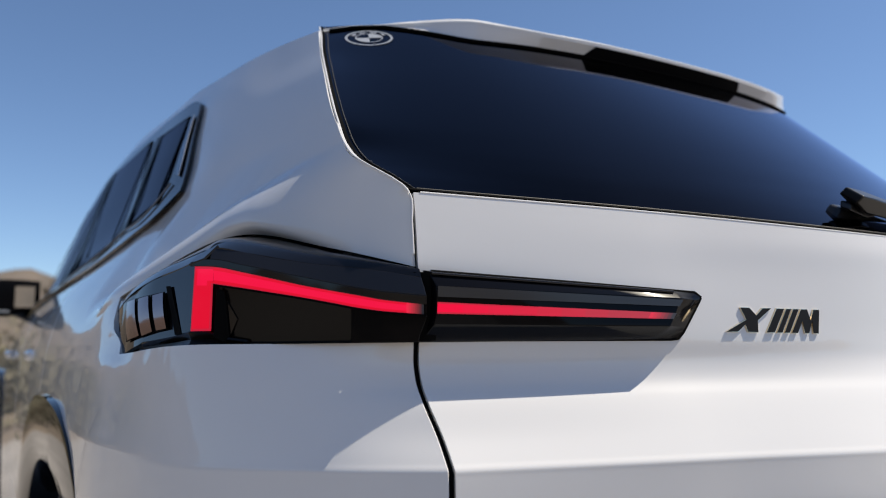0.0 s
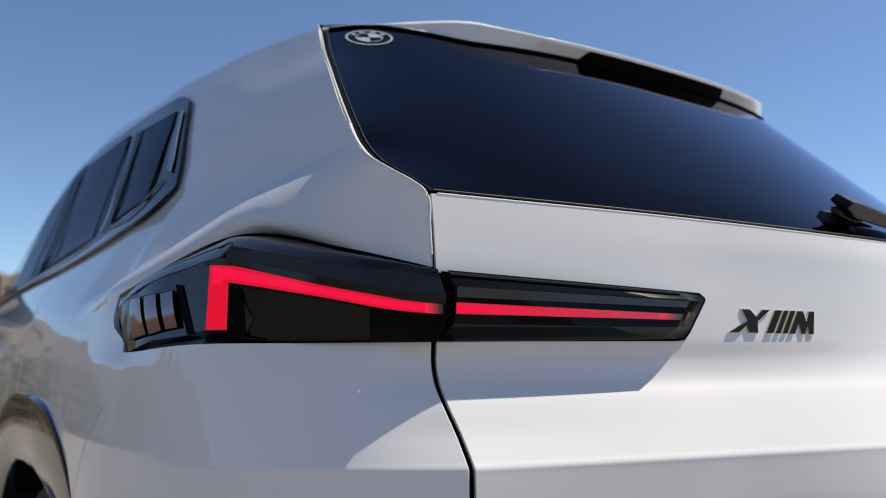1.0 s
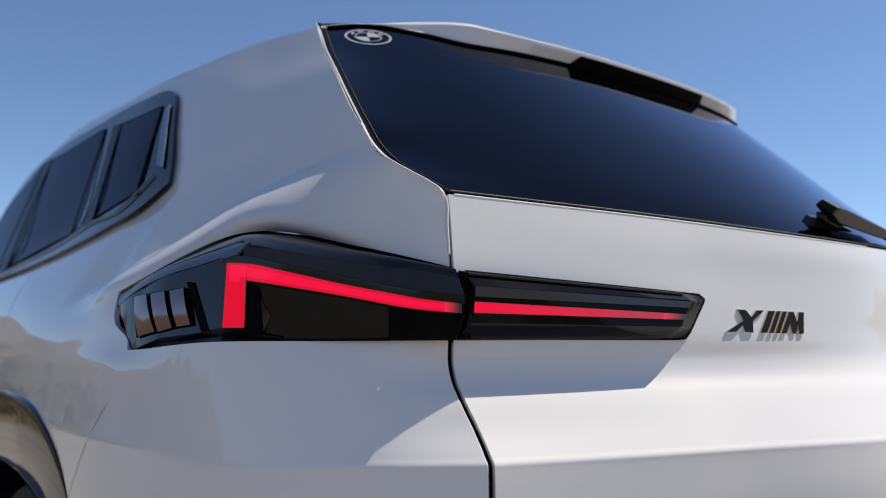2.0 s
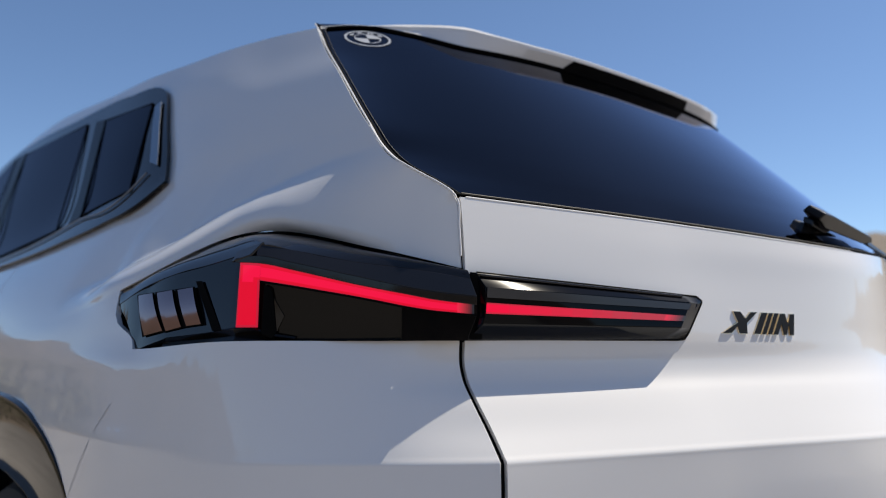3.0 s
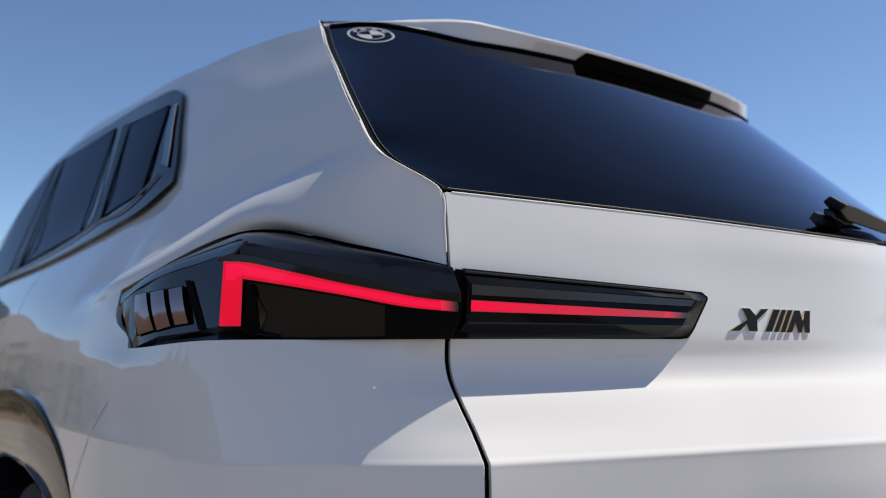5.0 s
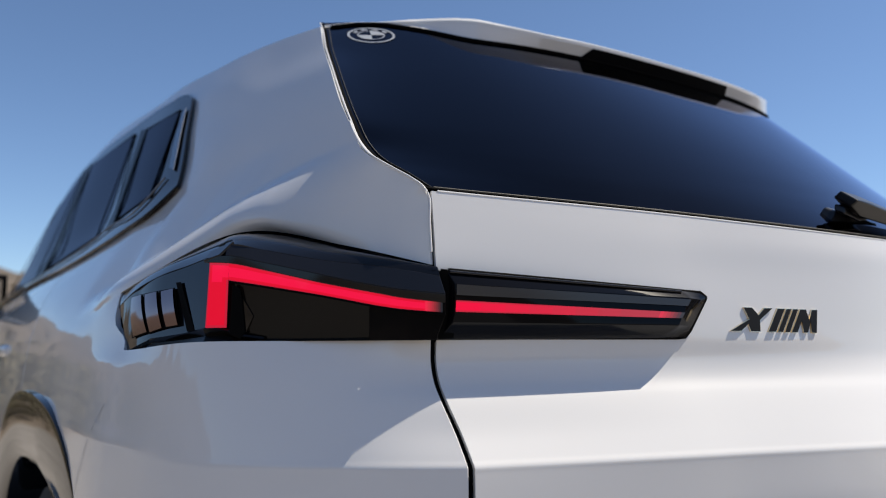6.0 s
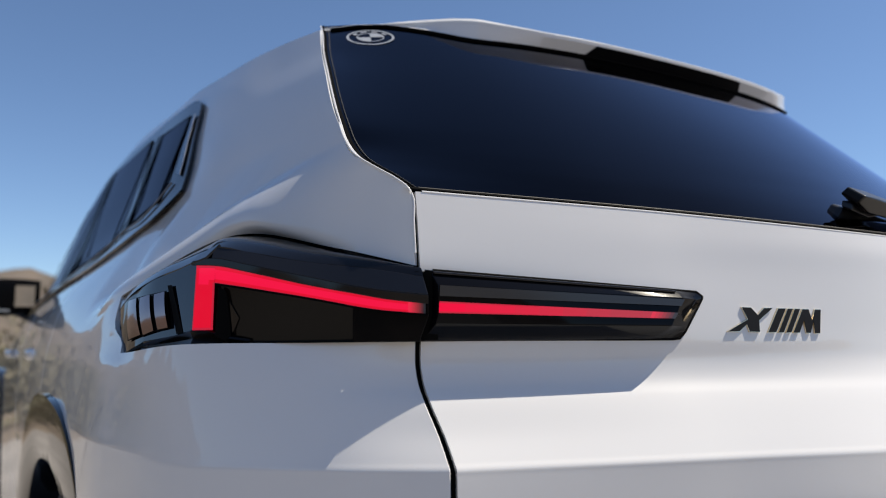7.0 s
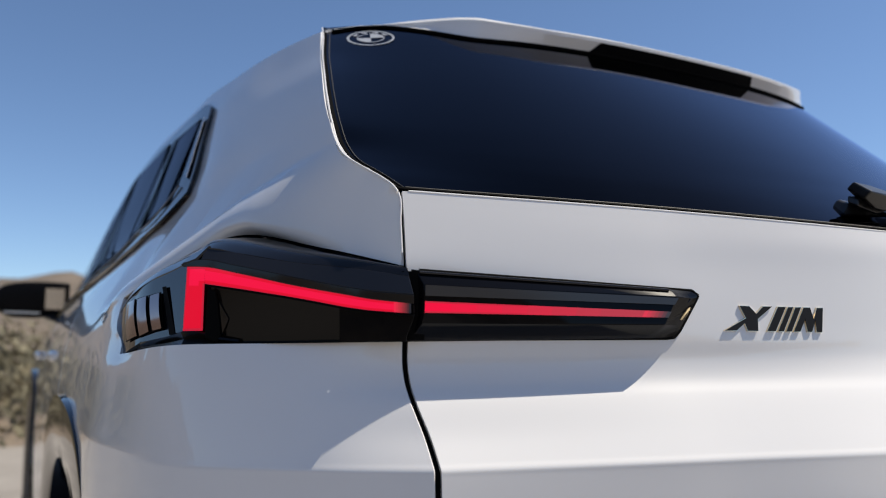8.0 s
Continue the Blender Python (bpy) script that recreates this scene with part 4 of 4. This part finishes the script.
# ---- rear window's printed edge and round emblem ----
def emblem():
    c = glass_point(-0.892, 7.70, 0.0)
    a = (glass_point(-0.89, 7.70) - glass_point(-0.92, 7.70)).normalized()
    b = glass_point(-0.892, 7.9) - glass_point(-0.892, 7.45)
    b = (b - a * b.dot(a)).normalized()
    n = a.cross(b).normalized() * -1
    n = n if n.y < 0 else -n

    def spot(r, t, up):
        return c + a * (r * math.cos(t)) + b * (0.84 * r * math.sin(t)) + n * up

    def disc(r0, r1, t0, t1, up, count=40):
        bm = bmesh.new()
        sheet(bm, [[spot(r, t, up) for t in np.linspace(t0, t1, count)] for r in (r0, r1)])
        bmesh.ops.recalc_face_normals(bm, faces=bm.faces)
        return bm

    ringed = part("round_emblem", disc(0.0365, 0.0405, 0, 2 * math.pi, 0.0009), SILVER, car, "silver printed ring with a quartered disc")
    for i in (0, 2):
        part("quarter", disc(0.0, 0.0215, i * math.pi / 2, (i + 1) * math.pi / 2, 0.0009, 14), SILVER, ringed)
    part("inner_ring", disc(0.0215, 0.0235, 0, 2 * math.pi, 0.0009), SILVER, ringed)
    for t in (0.62, 1.25, 1.89, 2.52):
        part("mark", disc(0.0275, 0.033, t - 0.17, t + 0.17, 0.0009, 6), SILVER, ringed)


emblem()

bm = bmesh.new()
grid = []
for k in np.linspace(0.05, 9, 60):
    grid.append([glass_point(s, k, 0.0012) for s in (-1.0, -0.994)])
sheet(bm, grid, flip=True)
part("glass_edge_strip", bm, RUBBER, car, "black edge strip of the rear window", thick=0.001)
bm = bmesh.new()
tube(bm, [glass_point(-0.9885, k, 0.0010) for k in np.linspace(0.10, 8.9, 90)], 0.0009, 6)
part("glass_rim", bm, GLASS_RIM, rear_window, "thin grey ground edge of the glass")
bm = bmesh.new()
tube(bm, [glass_point(q, 0.125, 0.0014) for q in np.linspace(-0.985, 0.985, 90)], 0.0009, 6)
part("glass_rim", bm, GLASS_RIM, rear_window)
bm = bmesh.new()
sheet(bm, [[glass_point(s, k, 0.0022) for s in np.linspace(-1, 1, 70)] for k in (-0.0, 0.10)], flip=True)
part("glass_edge_strip", bm, RUBBER, car, thick=0.001)

# rolled panel edges beside the glass and the shut line, which catch the sun
ROLL = ([(x, y + 0.0008, z + 0.0004) for x, y, z in gate_top[1:-1]],
        [glass_point(-1.0034, k, 0.0014) for k in np.linspace(0.35, 8.9, 90)],
        [tuple(p + np.array((-0.0012, 0.0009, 0.0))) for p in spline(SEAM_EDGE, np.linspace(0.3, len(SEAM_EDGE) - 1.2, 40))])
for path in ROLL:
    bm = bmesh.new()
    tube(bm, path, 0.0014, 10)
    part("panel_edge", bm, PAINT, car, "white rolled panel edge")


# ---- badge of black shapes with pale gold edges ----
def badge():
    def at(u, v, out):
        x = -0.333 + u * 0.1
        z = 1.0592 + 0.0318 * v - 0.0028 * (x + 0.31) / 0.12
        return (x, gate_y(x, z) - out, z)

    shapes = {
        "crossed_bars": ((0.245, 1), (0.375, 1), (0.458, 0.70), (0.560, 1), (0.690, 1), (0.470, 0.48), (0.455, 0), (0.310, 0), (0.285, 0.30), (0.165, 0), (0.0, 0), (0.305, 0.52)),
        "slanted_bar": ((0.765, 1), (0.880, 1), (0.690, 0), (0.570, 0)),
        "slanted_bar.001": ((0.905, 1), (0.985, 1), (0.800, 0), (0.718, 0)),
        "slanted_bar.002": ((1.010, 1), (1.095, 1), (0.910, 0), (0.828, 0)),
        "notched_block": ((1.125, 1), (1.222, 1), (1.250, 0.52), (1.315, 1), (1.408, 1), (1.345, 0), (1.262, 0), (1.268, 0.50), (1.200, 0), (1.135, 0), (1.122, 0.50), (1.030, 0), (0.935, 0)),
    }
    holder = None
    for name, shape in shapes.items():
        centre = np.mean(np.array(shape), axis=0)
        bm = bmesh.new()
        back = [bm.verts.new(at(u, v, -0.001)) for u, v in shape]
        front = [bm.verts.new(at(u, v, 0.0022)) for u, v in shape]
        bm.faces.new(front)
        for i in range(len(shape)):
            j = (i + 1) % len(shape)
            bm.faces.new((back[i], back[j], front[j], front[i]))
        bmesh.ops.recalc_face_normals(bm, faces=bm.faces)
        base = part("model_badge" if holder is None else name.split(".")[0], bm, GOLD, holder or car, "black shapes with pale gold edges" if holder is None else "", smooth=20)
        holder = holder or base
        bm = bmesh.new()
        inset = bm.faces.new([bm.verts.new(at(u, v, 0.0027)) for u, v in shape])
        bmesh.ops.recalc_face_normals(bm, faces=[inset])
        if inset.normal.y > 0:
            inset.normal_flip()
        got = bmesh.ops.inset_individual(bm, faces=[inset], thickness=0.0008, depth=0.0)
        bmesh.ops.delete(bm, geom=got["faces"], context="FACES")
        part("badge_face", bm, BADGE, holder, thick=0.0006)


badge()


# ---- rear wiper ----
def block(outline, depth):
    """A solid between an outline of (x, y, z) points and the same outline pushed forward by depth."""
    bm = bmesh.new()
    a = [bm.verts.new(p) for p in outline]
    b = [bm.verts.new((p[0], p[1] + depth[0], p[2] + depth[1])) for p in outline]
    bm.faces.new(a)
    bm.faces.new(b[::-1])
    for i in range(len(outline)):
        j = (i + 1) % len(outline)
        bm.faces.new((a[j], a[i], b[i], b[j]))
    bmesh.ops.recalc_face_normals(bm, faces=bm.faces)
    return bm


wiper = part("rear_wiper", block(((-0.0978, -0.1357, 1.2079), (-0.0911, -0.1232, 1.2232), (-0.0811, -0.1291, 1.2380), (-0.0371, -0.1300, 1.2371), (0.0344, -0.1300, 1.2274), (0.0488, -0.1281, 1.2161), (0.0202, -0.1329, 1.2060)), (0.018, 0.010)), WIPER, car, "black rear wiper", smooth=20, bevel=0.004)
part("arm_cover", block(((-0.0811, -0.1520, 1.2414), (-0.0830, -0.1654, 1.2486), (-0.0467, -0.1654, 1.2465), (0.1299, -0.1520, 1.2304), (0.1424, -0.1482, 1.2208), (0.0965, -0.1482, 1.2161), (-0.0562, -0.1520, 1.2274)), (0.026, 0.019)), WIPER, wiper, smooth=20, bevel=0.003)
part("hinge", block(((-0.0811, -0.1423, 1.2314), (-0.0792, -0.1423, 1.2423), (-0.0562, -0.1444, 1.2427), (-0.0085, -0.1423, 1.2295), (-0.0371, -0.1404, 1.2236)), (0.016, 0.008)), WIPER, wiper, smooth=20, bevel=0.003)
part("wiper_arm", block(((0.1252, -0.1444, 1.2265), (0.2685, -0.1232, 1.2142), (0.2733, -0.1232, 1.2064), (0.1252, -0.1463, 1.2161)), (0.012, 0.006)), WIPER, wiper, bevel=0.002)
part("blade", block(((0.1156, -0.1272, 1.2161), (0.4403, -0.0774, 1.2208), (0.4403, -0.0774, 1.2132), (0.1156, -0.1291, 1.2083)), (0.010, 0.006)), RUBBER, wiper, bevel=0.002)


# ---- side windows ----
side_net = loft(SIDE_ROWS, np.linspace(6.3, 11, 150), steps((len(LOW) + 1, len(LOW) + 2, 50), (len(LOW) + 2, len(SIDE_ROWS) - 1, 70)))


def slopes(net):
    """dx/dy and dx/dz over a net of flank points."""
    a, b = np.gradient(net, axis=1), np.gradient(net, axis=0)
    det = a[..., 1] * b[..., 2] - a[..., 2] * b[..., 1]
    det = np.where(np.abs(det) < 1e-9, 1e-9, det)
    return (a[..., 0] * b[..., 2] - b[..., 0] * a[..., 2]) / det, (b[..., 0] * a[..., 1] - a[..., 0] * b[..., 1]) / det


side_slope_y, side_slope_z = (k.reshape(-1) for k in slopes(side_net))
side_grid = side_net.reshape(-1, 3)


def flank_point(y, z, out=0.0):
    near = np.argmin((side_grid[:, 1] - y) ** 2 + (side_grid[:, 2] - z) ** 2)
    p, py, pz = side_grid[near], side_slope_y[near], side_slope_z[near]
    return (p[0] + py * (y - p[1]) + pz * (z - p[2]) - out * 0.93, y, z + out * 0.36)


def pane(corners, out):
    """A pane over (y, z) corners: lower rear, lower front, upper front, upper rear."""
    lr, lf, uf, ur = (np.array(c) for c in corners)
    bm = bmesh.new()
    grid = []
    for r in np.linspace(0, 1, 12):
        grid.append([flank_point(*((1 - q) * ((1 - r) * lr + r * ur) + q * ((1 - r) * lf + r * uf)), out) for q in np.linspace(0, 1, 16)])
    sheet(bm, grid)
    return bm


bm = bmesh.new()
grid = []
for y in np.concatenate([np.linspace(0.607, 1.1, 40), np.linspace(1.12, 3.4, 60)]):
    lo, hi = float(profile(WINDOW_LOW, y)[0]), float(profile(WINDOW_HIGH, y)[0])
    grid.append([flank_point(y, (1 - r) * lo + r * hi, 0.009) for r in np.linspace(0, 1, 24)])
sheet(bm, np.array(grid).transpose(1, 0, 2))
frame_left = part("window_frame", bm, FRAME_BLACK, car, "gloss black frame round the side windows", thick=0.006, bevel=0.002)
other_side(frame_left, car)
PANES = {
    "quarter_window": ((0.745, 1.320), (0.975, 1.300), (1.225, 1.574), (0.895, 1.537)),
    "rear_door_window": ((1.120, 1.285), (1.700, 1.252), (2.070, 1.648), (1.395, 1.602)),
    "front_door_window": ((1.840, 1.245), (3.100, 1.225), (2.700, 1.600), (2.215, 1.660)),
}
for name, corners in PANES.items():
    glass = part(name, pane(corners, 0.0105), SIDE_TINT, car, "dark tinted side glass", thick=0.0)
    bead = bmesh.new()
    ring_pts = [flank_point(*p, 0.011) for p in list(corners) + [corners[0]]]
    path = []
    for a, b in zip(ring_pts, ring_pts[1:]):
        path += [tuple((1 - q) * np.array(a) + q * np.array(b)) for q in np.linspace(0, 1, 10, endpoint=False)]
    tube(bead, path + [ring_pts[0]], 0.0016)
    strip_part = part("glass_seal", bead, RUBBER, glass)
    twin = other_side(glass, car)
    other_side(strip_part, twin)
bm = bmesh.new()
quad(bm, (0.978, 1.296), (1.042, 1.290), (1.312, 1.590), (1.232, 1.578), place=flank_point, out=0.0118, flip=True)
bmesh.ops.recalc_face_normals(bm, faces=bm.faces)
post = part("door_post", bm, MATT, car, "matt black post between the side windows", thick=0.004)
other_side(post, car)
bm = bmesh.new()
quad(bm, (1.705, 1.245), (1.835, 1.240), (2.210, 1.664), (2.075, 1.654), place=flank_point, out=0.0118, flip=True)
bmesh.ops.recalc_face_normals(bm, faces=bm.faces)
post = part("door_post", bm, MATT, car, thick=0.004)
other_side(post, car)
# bright chamfer behind the quarter window and bright strip below the glass
bm = bmesh.new()
inner = [np.array((0.872, 1.524)) * (1 - q) + np.array((0.728, 1.374)) * q for q in np.linspace(0, 1, 24)]
outer = [np.array((0.838, 1.526)) * (1 - q) + np.array((0.676, 1.358)) * q for q in np.linspace(0, 1, 24)]
sheet(bm, [[flank_point(*((1 - r) * a + r * b), 0.0108 + 0.0025 * r) for a, b in zip(inner, outer)] for r in np.linspace(0, 1, 4)])
bmesh.ops.recalc_face_normals(bm, faces=bm.faces)
chamfer = part("window_chamfer", bm, DARK_CHROME, car, "satin dark chrome chamfer of the side window", thick=0.001)
other_side(chamfer, car)
bm = bmesh.new()
tube(bm, [flank_point(y, z, 0.0125) for y, z in spline([(0.705, 1.348), (0.745, 1.312), (0.98, 1.288), (1.18, 1.266), (1.46, 1.247), (2.2, 1.225), (3.2, 1.205)], np.linspace(0, 6, 60))], 0.0018)
strip_low = part("window_strip", bm, DARK_CHROME, car, "slim satin strip below the side windows")
other_side(strip_low, car)
bm = bmesh.new()
sheet(bm, [[(x, y, z) for y in (0.5, 1.5, 3.3)] for x, z in ((-0.80, 1.15), (-0.62, 1.60))])
sheet(bm, [[(x, y, 1.12) for y in (0.1, 1.5, 3.3)] for x in (-0.8, 0.8)])
lining = part("cabin_lining", bm, LINING, car, "dark cabin lining")
other_side(lining, car)


# ---- door mirror ----
def mirror():
    bm = bmesh.new()
    pts = []
    for q in np.linspace(0, 1, 24):
        x = -0.868 - 0.300 * q
        high = float(profile(((0, 1.356), (0.3, 1.361), (0.62, 1.358), (0.80, 1.349), (0.93, 1.330), (1.0, 1.298)), q)[0])
        low = float(profile(((0, 1.246), (0.15, 1.226), (0.32, 1.204), (0.62, 1.200), (0.80, 1.207), (0.93, 1.232), (1.0, 1.275)), q)[0])
        d = 0.105 * (1 - 0.72 * q**3)
        ring_pts = []
        for t in np.linspace(0, 2 * math.pi, 33):
            c, n = math.cos(t), math.sin(t)
            fore = d * c if c > 0 else 0.030 * math.copysign(abs(c) ** 0.35, c)
            ring_pts.append((x, 3.15 + fore, 0.5 * (high + low) + 0.5 * (high - low) * math.copysign(abs(n) ** 0.75, n)))
        pts.append(ring_pts)
    sheet(bm, pts)
    welded(bm)
    bmesh.ops.holes_fill(bm, edges=bm.edges)
    bmesh.ops.recalc_face_normals(bm, faces=bm.faces)
    housing = part("door_mirror", bm, MATT, car, "black door mirror", bevel=0.006)
    bm = bmesh.new()
    sheet(bm, [[(-0.889 - 0.076 * q, 3.116 + 0.004 * q, 1.238 + 0.092 * r) for q in np.linspace(0, 1, 8)] for r in np.linspace(0, 1, 6)], flip=True)
    bmesh.ops.recalc_face_normals(bm, faces=bm.faces)
    part("mirror_glass", bm, MIRROR, housing, "mirror glass", thick=0.002)
    bm = bmesh.new()
    sheet(bm, [[(-0.985 - 0.14 * q, 3.1165, 1.216 + 0.008 * r + 0.004 * q) for q in np.linspace(0, 1, 8)] for r in (0, 1)], flip=True)
    bmesh.ops.recalc_face_normals(bm, faces=bm.faces)
    part("indicator", bm, SILVER, housing, "slim clear indicator strip", thick=0.002)
    bm = bmesh.new()
    tube(bm, ((-0.80, 3.24, 1.175), (-0.87, 3.21, 1.195), (-0.92, 3.19, 1.215), (-0.97, 3.17, 1.235)), 0.030, 12)
    part("mirror_foot", bm, GLOSS_BLACK, housing)
    twin_of(housing)


mirror()


# ---- door handles ----
def door_handle(y, z):
    bm = bmesh.new()
    pts = []
    for q in np.linspace(0, 1, 14):
        lift = 0.020 * math.sin(math.pi * min(1, max(0, q))) ** 0.4
        x = -0.987
        pts.append([(x - lift + 0.010 * (abs(t) ** 3), y + 0.21 * q, z + 0.016 * t) for t in np.linspace(-1, 1, 9)])
    sheet(bm, pts)
    bmesh.ops.recalc_face_normals(bm, faces=bm.faces)
    other_side(part("door_handle", bm, PAINT, car, "flush door handle in body colour", thick=0.006), car)


door_handle(1.62, 1.035)
door_handle(2.75, 1.035)


# ---- fine joint between bumper and quarter panel ----
grid = loft(LOW_FLANK, steps((LAMP_END - 0.3, QUARTER, 60)), steps((1, 10, 160)))
bm = bmesh.new()
flat_pts = grid.reshape(-1, 3)
places = [(0.392 + 0.185 * r, 0.968 - 0.195 * r) for r in np.linspace(0, 1, 30)]
near = [flat_pts[np.argmin((flat_pts[:, 1] - y) ** 2 + (flat_pts[:, 2] - z) ** 2)][0] for y, z in places]
curve = np.polyfit(np.linspace(0, 1, 30), near, 3)
pairs = []
for r, (y, z) in zip(np.linspace(0, 1, 30), places):
    x = float(np.polyval(curve, r)) - 0.0008
    pairs.append([(x, y - 0.0006, z - 0.0004), (x, y + 0.0006, z + 0.0004)])
sheet(bm, pairs)
bmesh.ops.recalc_face_normals(bm, faces=bm.faces)
joint = part("bumper_joint", bm, JOINT, car, "fine joint between bumper and quarter panel")
other_side(joint, car)


# ---- the rest of the body: bumper, nose, bonnet, windscreen, floor ----
bm = bmesh.new()
sheet(bm, mirrored(loft([gate_half(row) for row in LOW[:2]], gate_u, steps((0, 0.985, 8)))))
part("rear_bumper", bm, PAINT, car, "white rear bumper", thick=0.01, bevel=0.002)
END = [row[-1] for row in LOW + [SIDE_STEP, LAMP_TOP, SHOULDER, GLASS_BASE] + PILLAR]
SECTION = [np.array(p) for p in END]


def nose_point(p, q):
    """A section point of the bonnet shut line carried forward; q: 0 at the shut line, 1 at the front."""
    x, _, z = p
    narrow = 1 - 0.34 * max(0.0, q - 0.35) ** 2.2
    return (x * narrow, 3.905 + 1.0 * q + 0.10 * q * (1 - (x / 0.97) ** 2), z - 0.26 * q**2 * max(0.0, (z - 0.75) / 0.5))


bm = bmesh.new()
side_rows = spline(SECTION[:15], steps((0, 14, 50)))
sheet(bm, [[nose_point(p, q) for q in np.linspace(0, 1, 40)] for p in side_rows])
nose = part("front_wing", cut_openings(bm), PAINT, car, thick=0.008)
other_side(nose, car)
top_rows = spline(SECTION[14:], steps((0, 5, 14)))
bonnet_rows = list(top_rows) + [np.array((x, 0, 1.24 + 0.02 * (1 - (x / 0.66) ** 2))) for x in np.linspace(-0.60, 0, 10)]
half = np.array([[nose_point(p, q) for q in np.linspace(0, 1, 30)] for p in bonnet_rows])
bm = bmesh.new()
sheet(bm, np.concatenate([half, half[-2::-1] * np.array([-1, 1, 1])]))
part("bonnet", bm, PAINT, car, thick=0.008)
bm = bmesh.new()
face = [nose_point(p, 1.0) for p in side_rows] + [nose_point(p, 1.0) for p in bonnet_rows]
sheet(bm, [[(x * k, y + 0.06 * (1 - k * k), z) for x, y, z in face] for k in np.linspace(-1, 1, 21)], flip=True)
part("front_bumper", bm, PAINT, car, thick=0.008)
bm = bmesh.new()
rail = [np.array(PILLAR[-1][-2]) * (1 - q) + np.array(PILLAR[-1][-1]) * q for q in np.linspace(0, 1, 14)]
sheet(bm, [[(x * k, y + 0.13 * (1 - k * k), z + 0.05 * (1 - k**4) * (1 - i / 13)) for k in np.linspace(-1, 1, 25)] for i, (x, y, z) in enumerate(rail)])
part("windscreen", bm, TINT, car, "tinted windscreen")
bm = bmesh.new()
sheet(bm, [[(x, y, 0.26) for y in (-0.05, 1.7, 3.4, 4.9)] for x in (-0.72, 0.72)])
part("floor_pan", bm, LINING, car, thick=0.02)
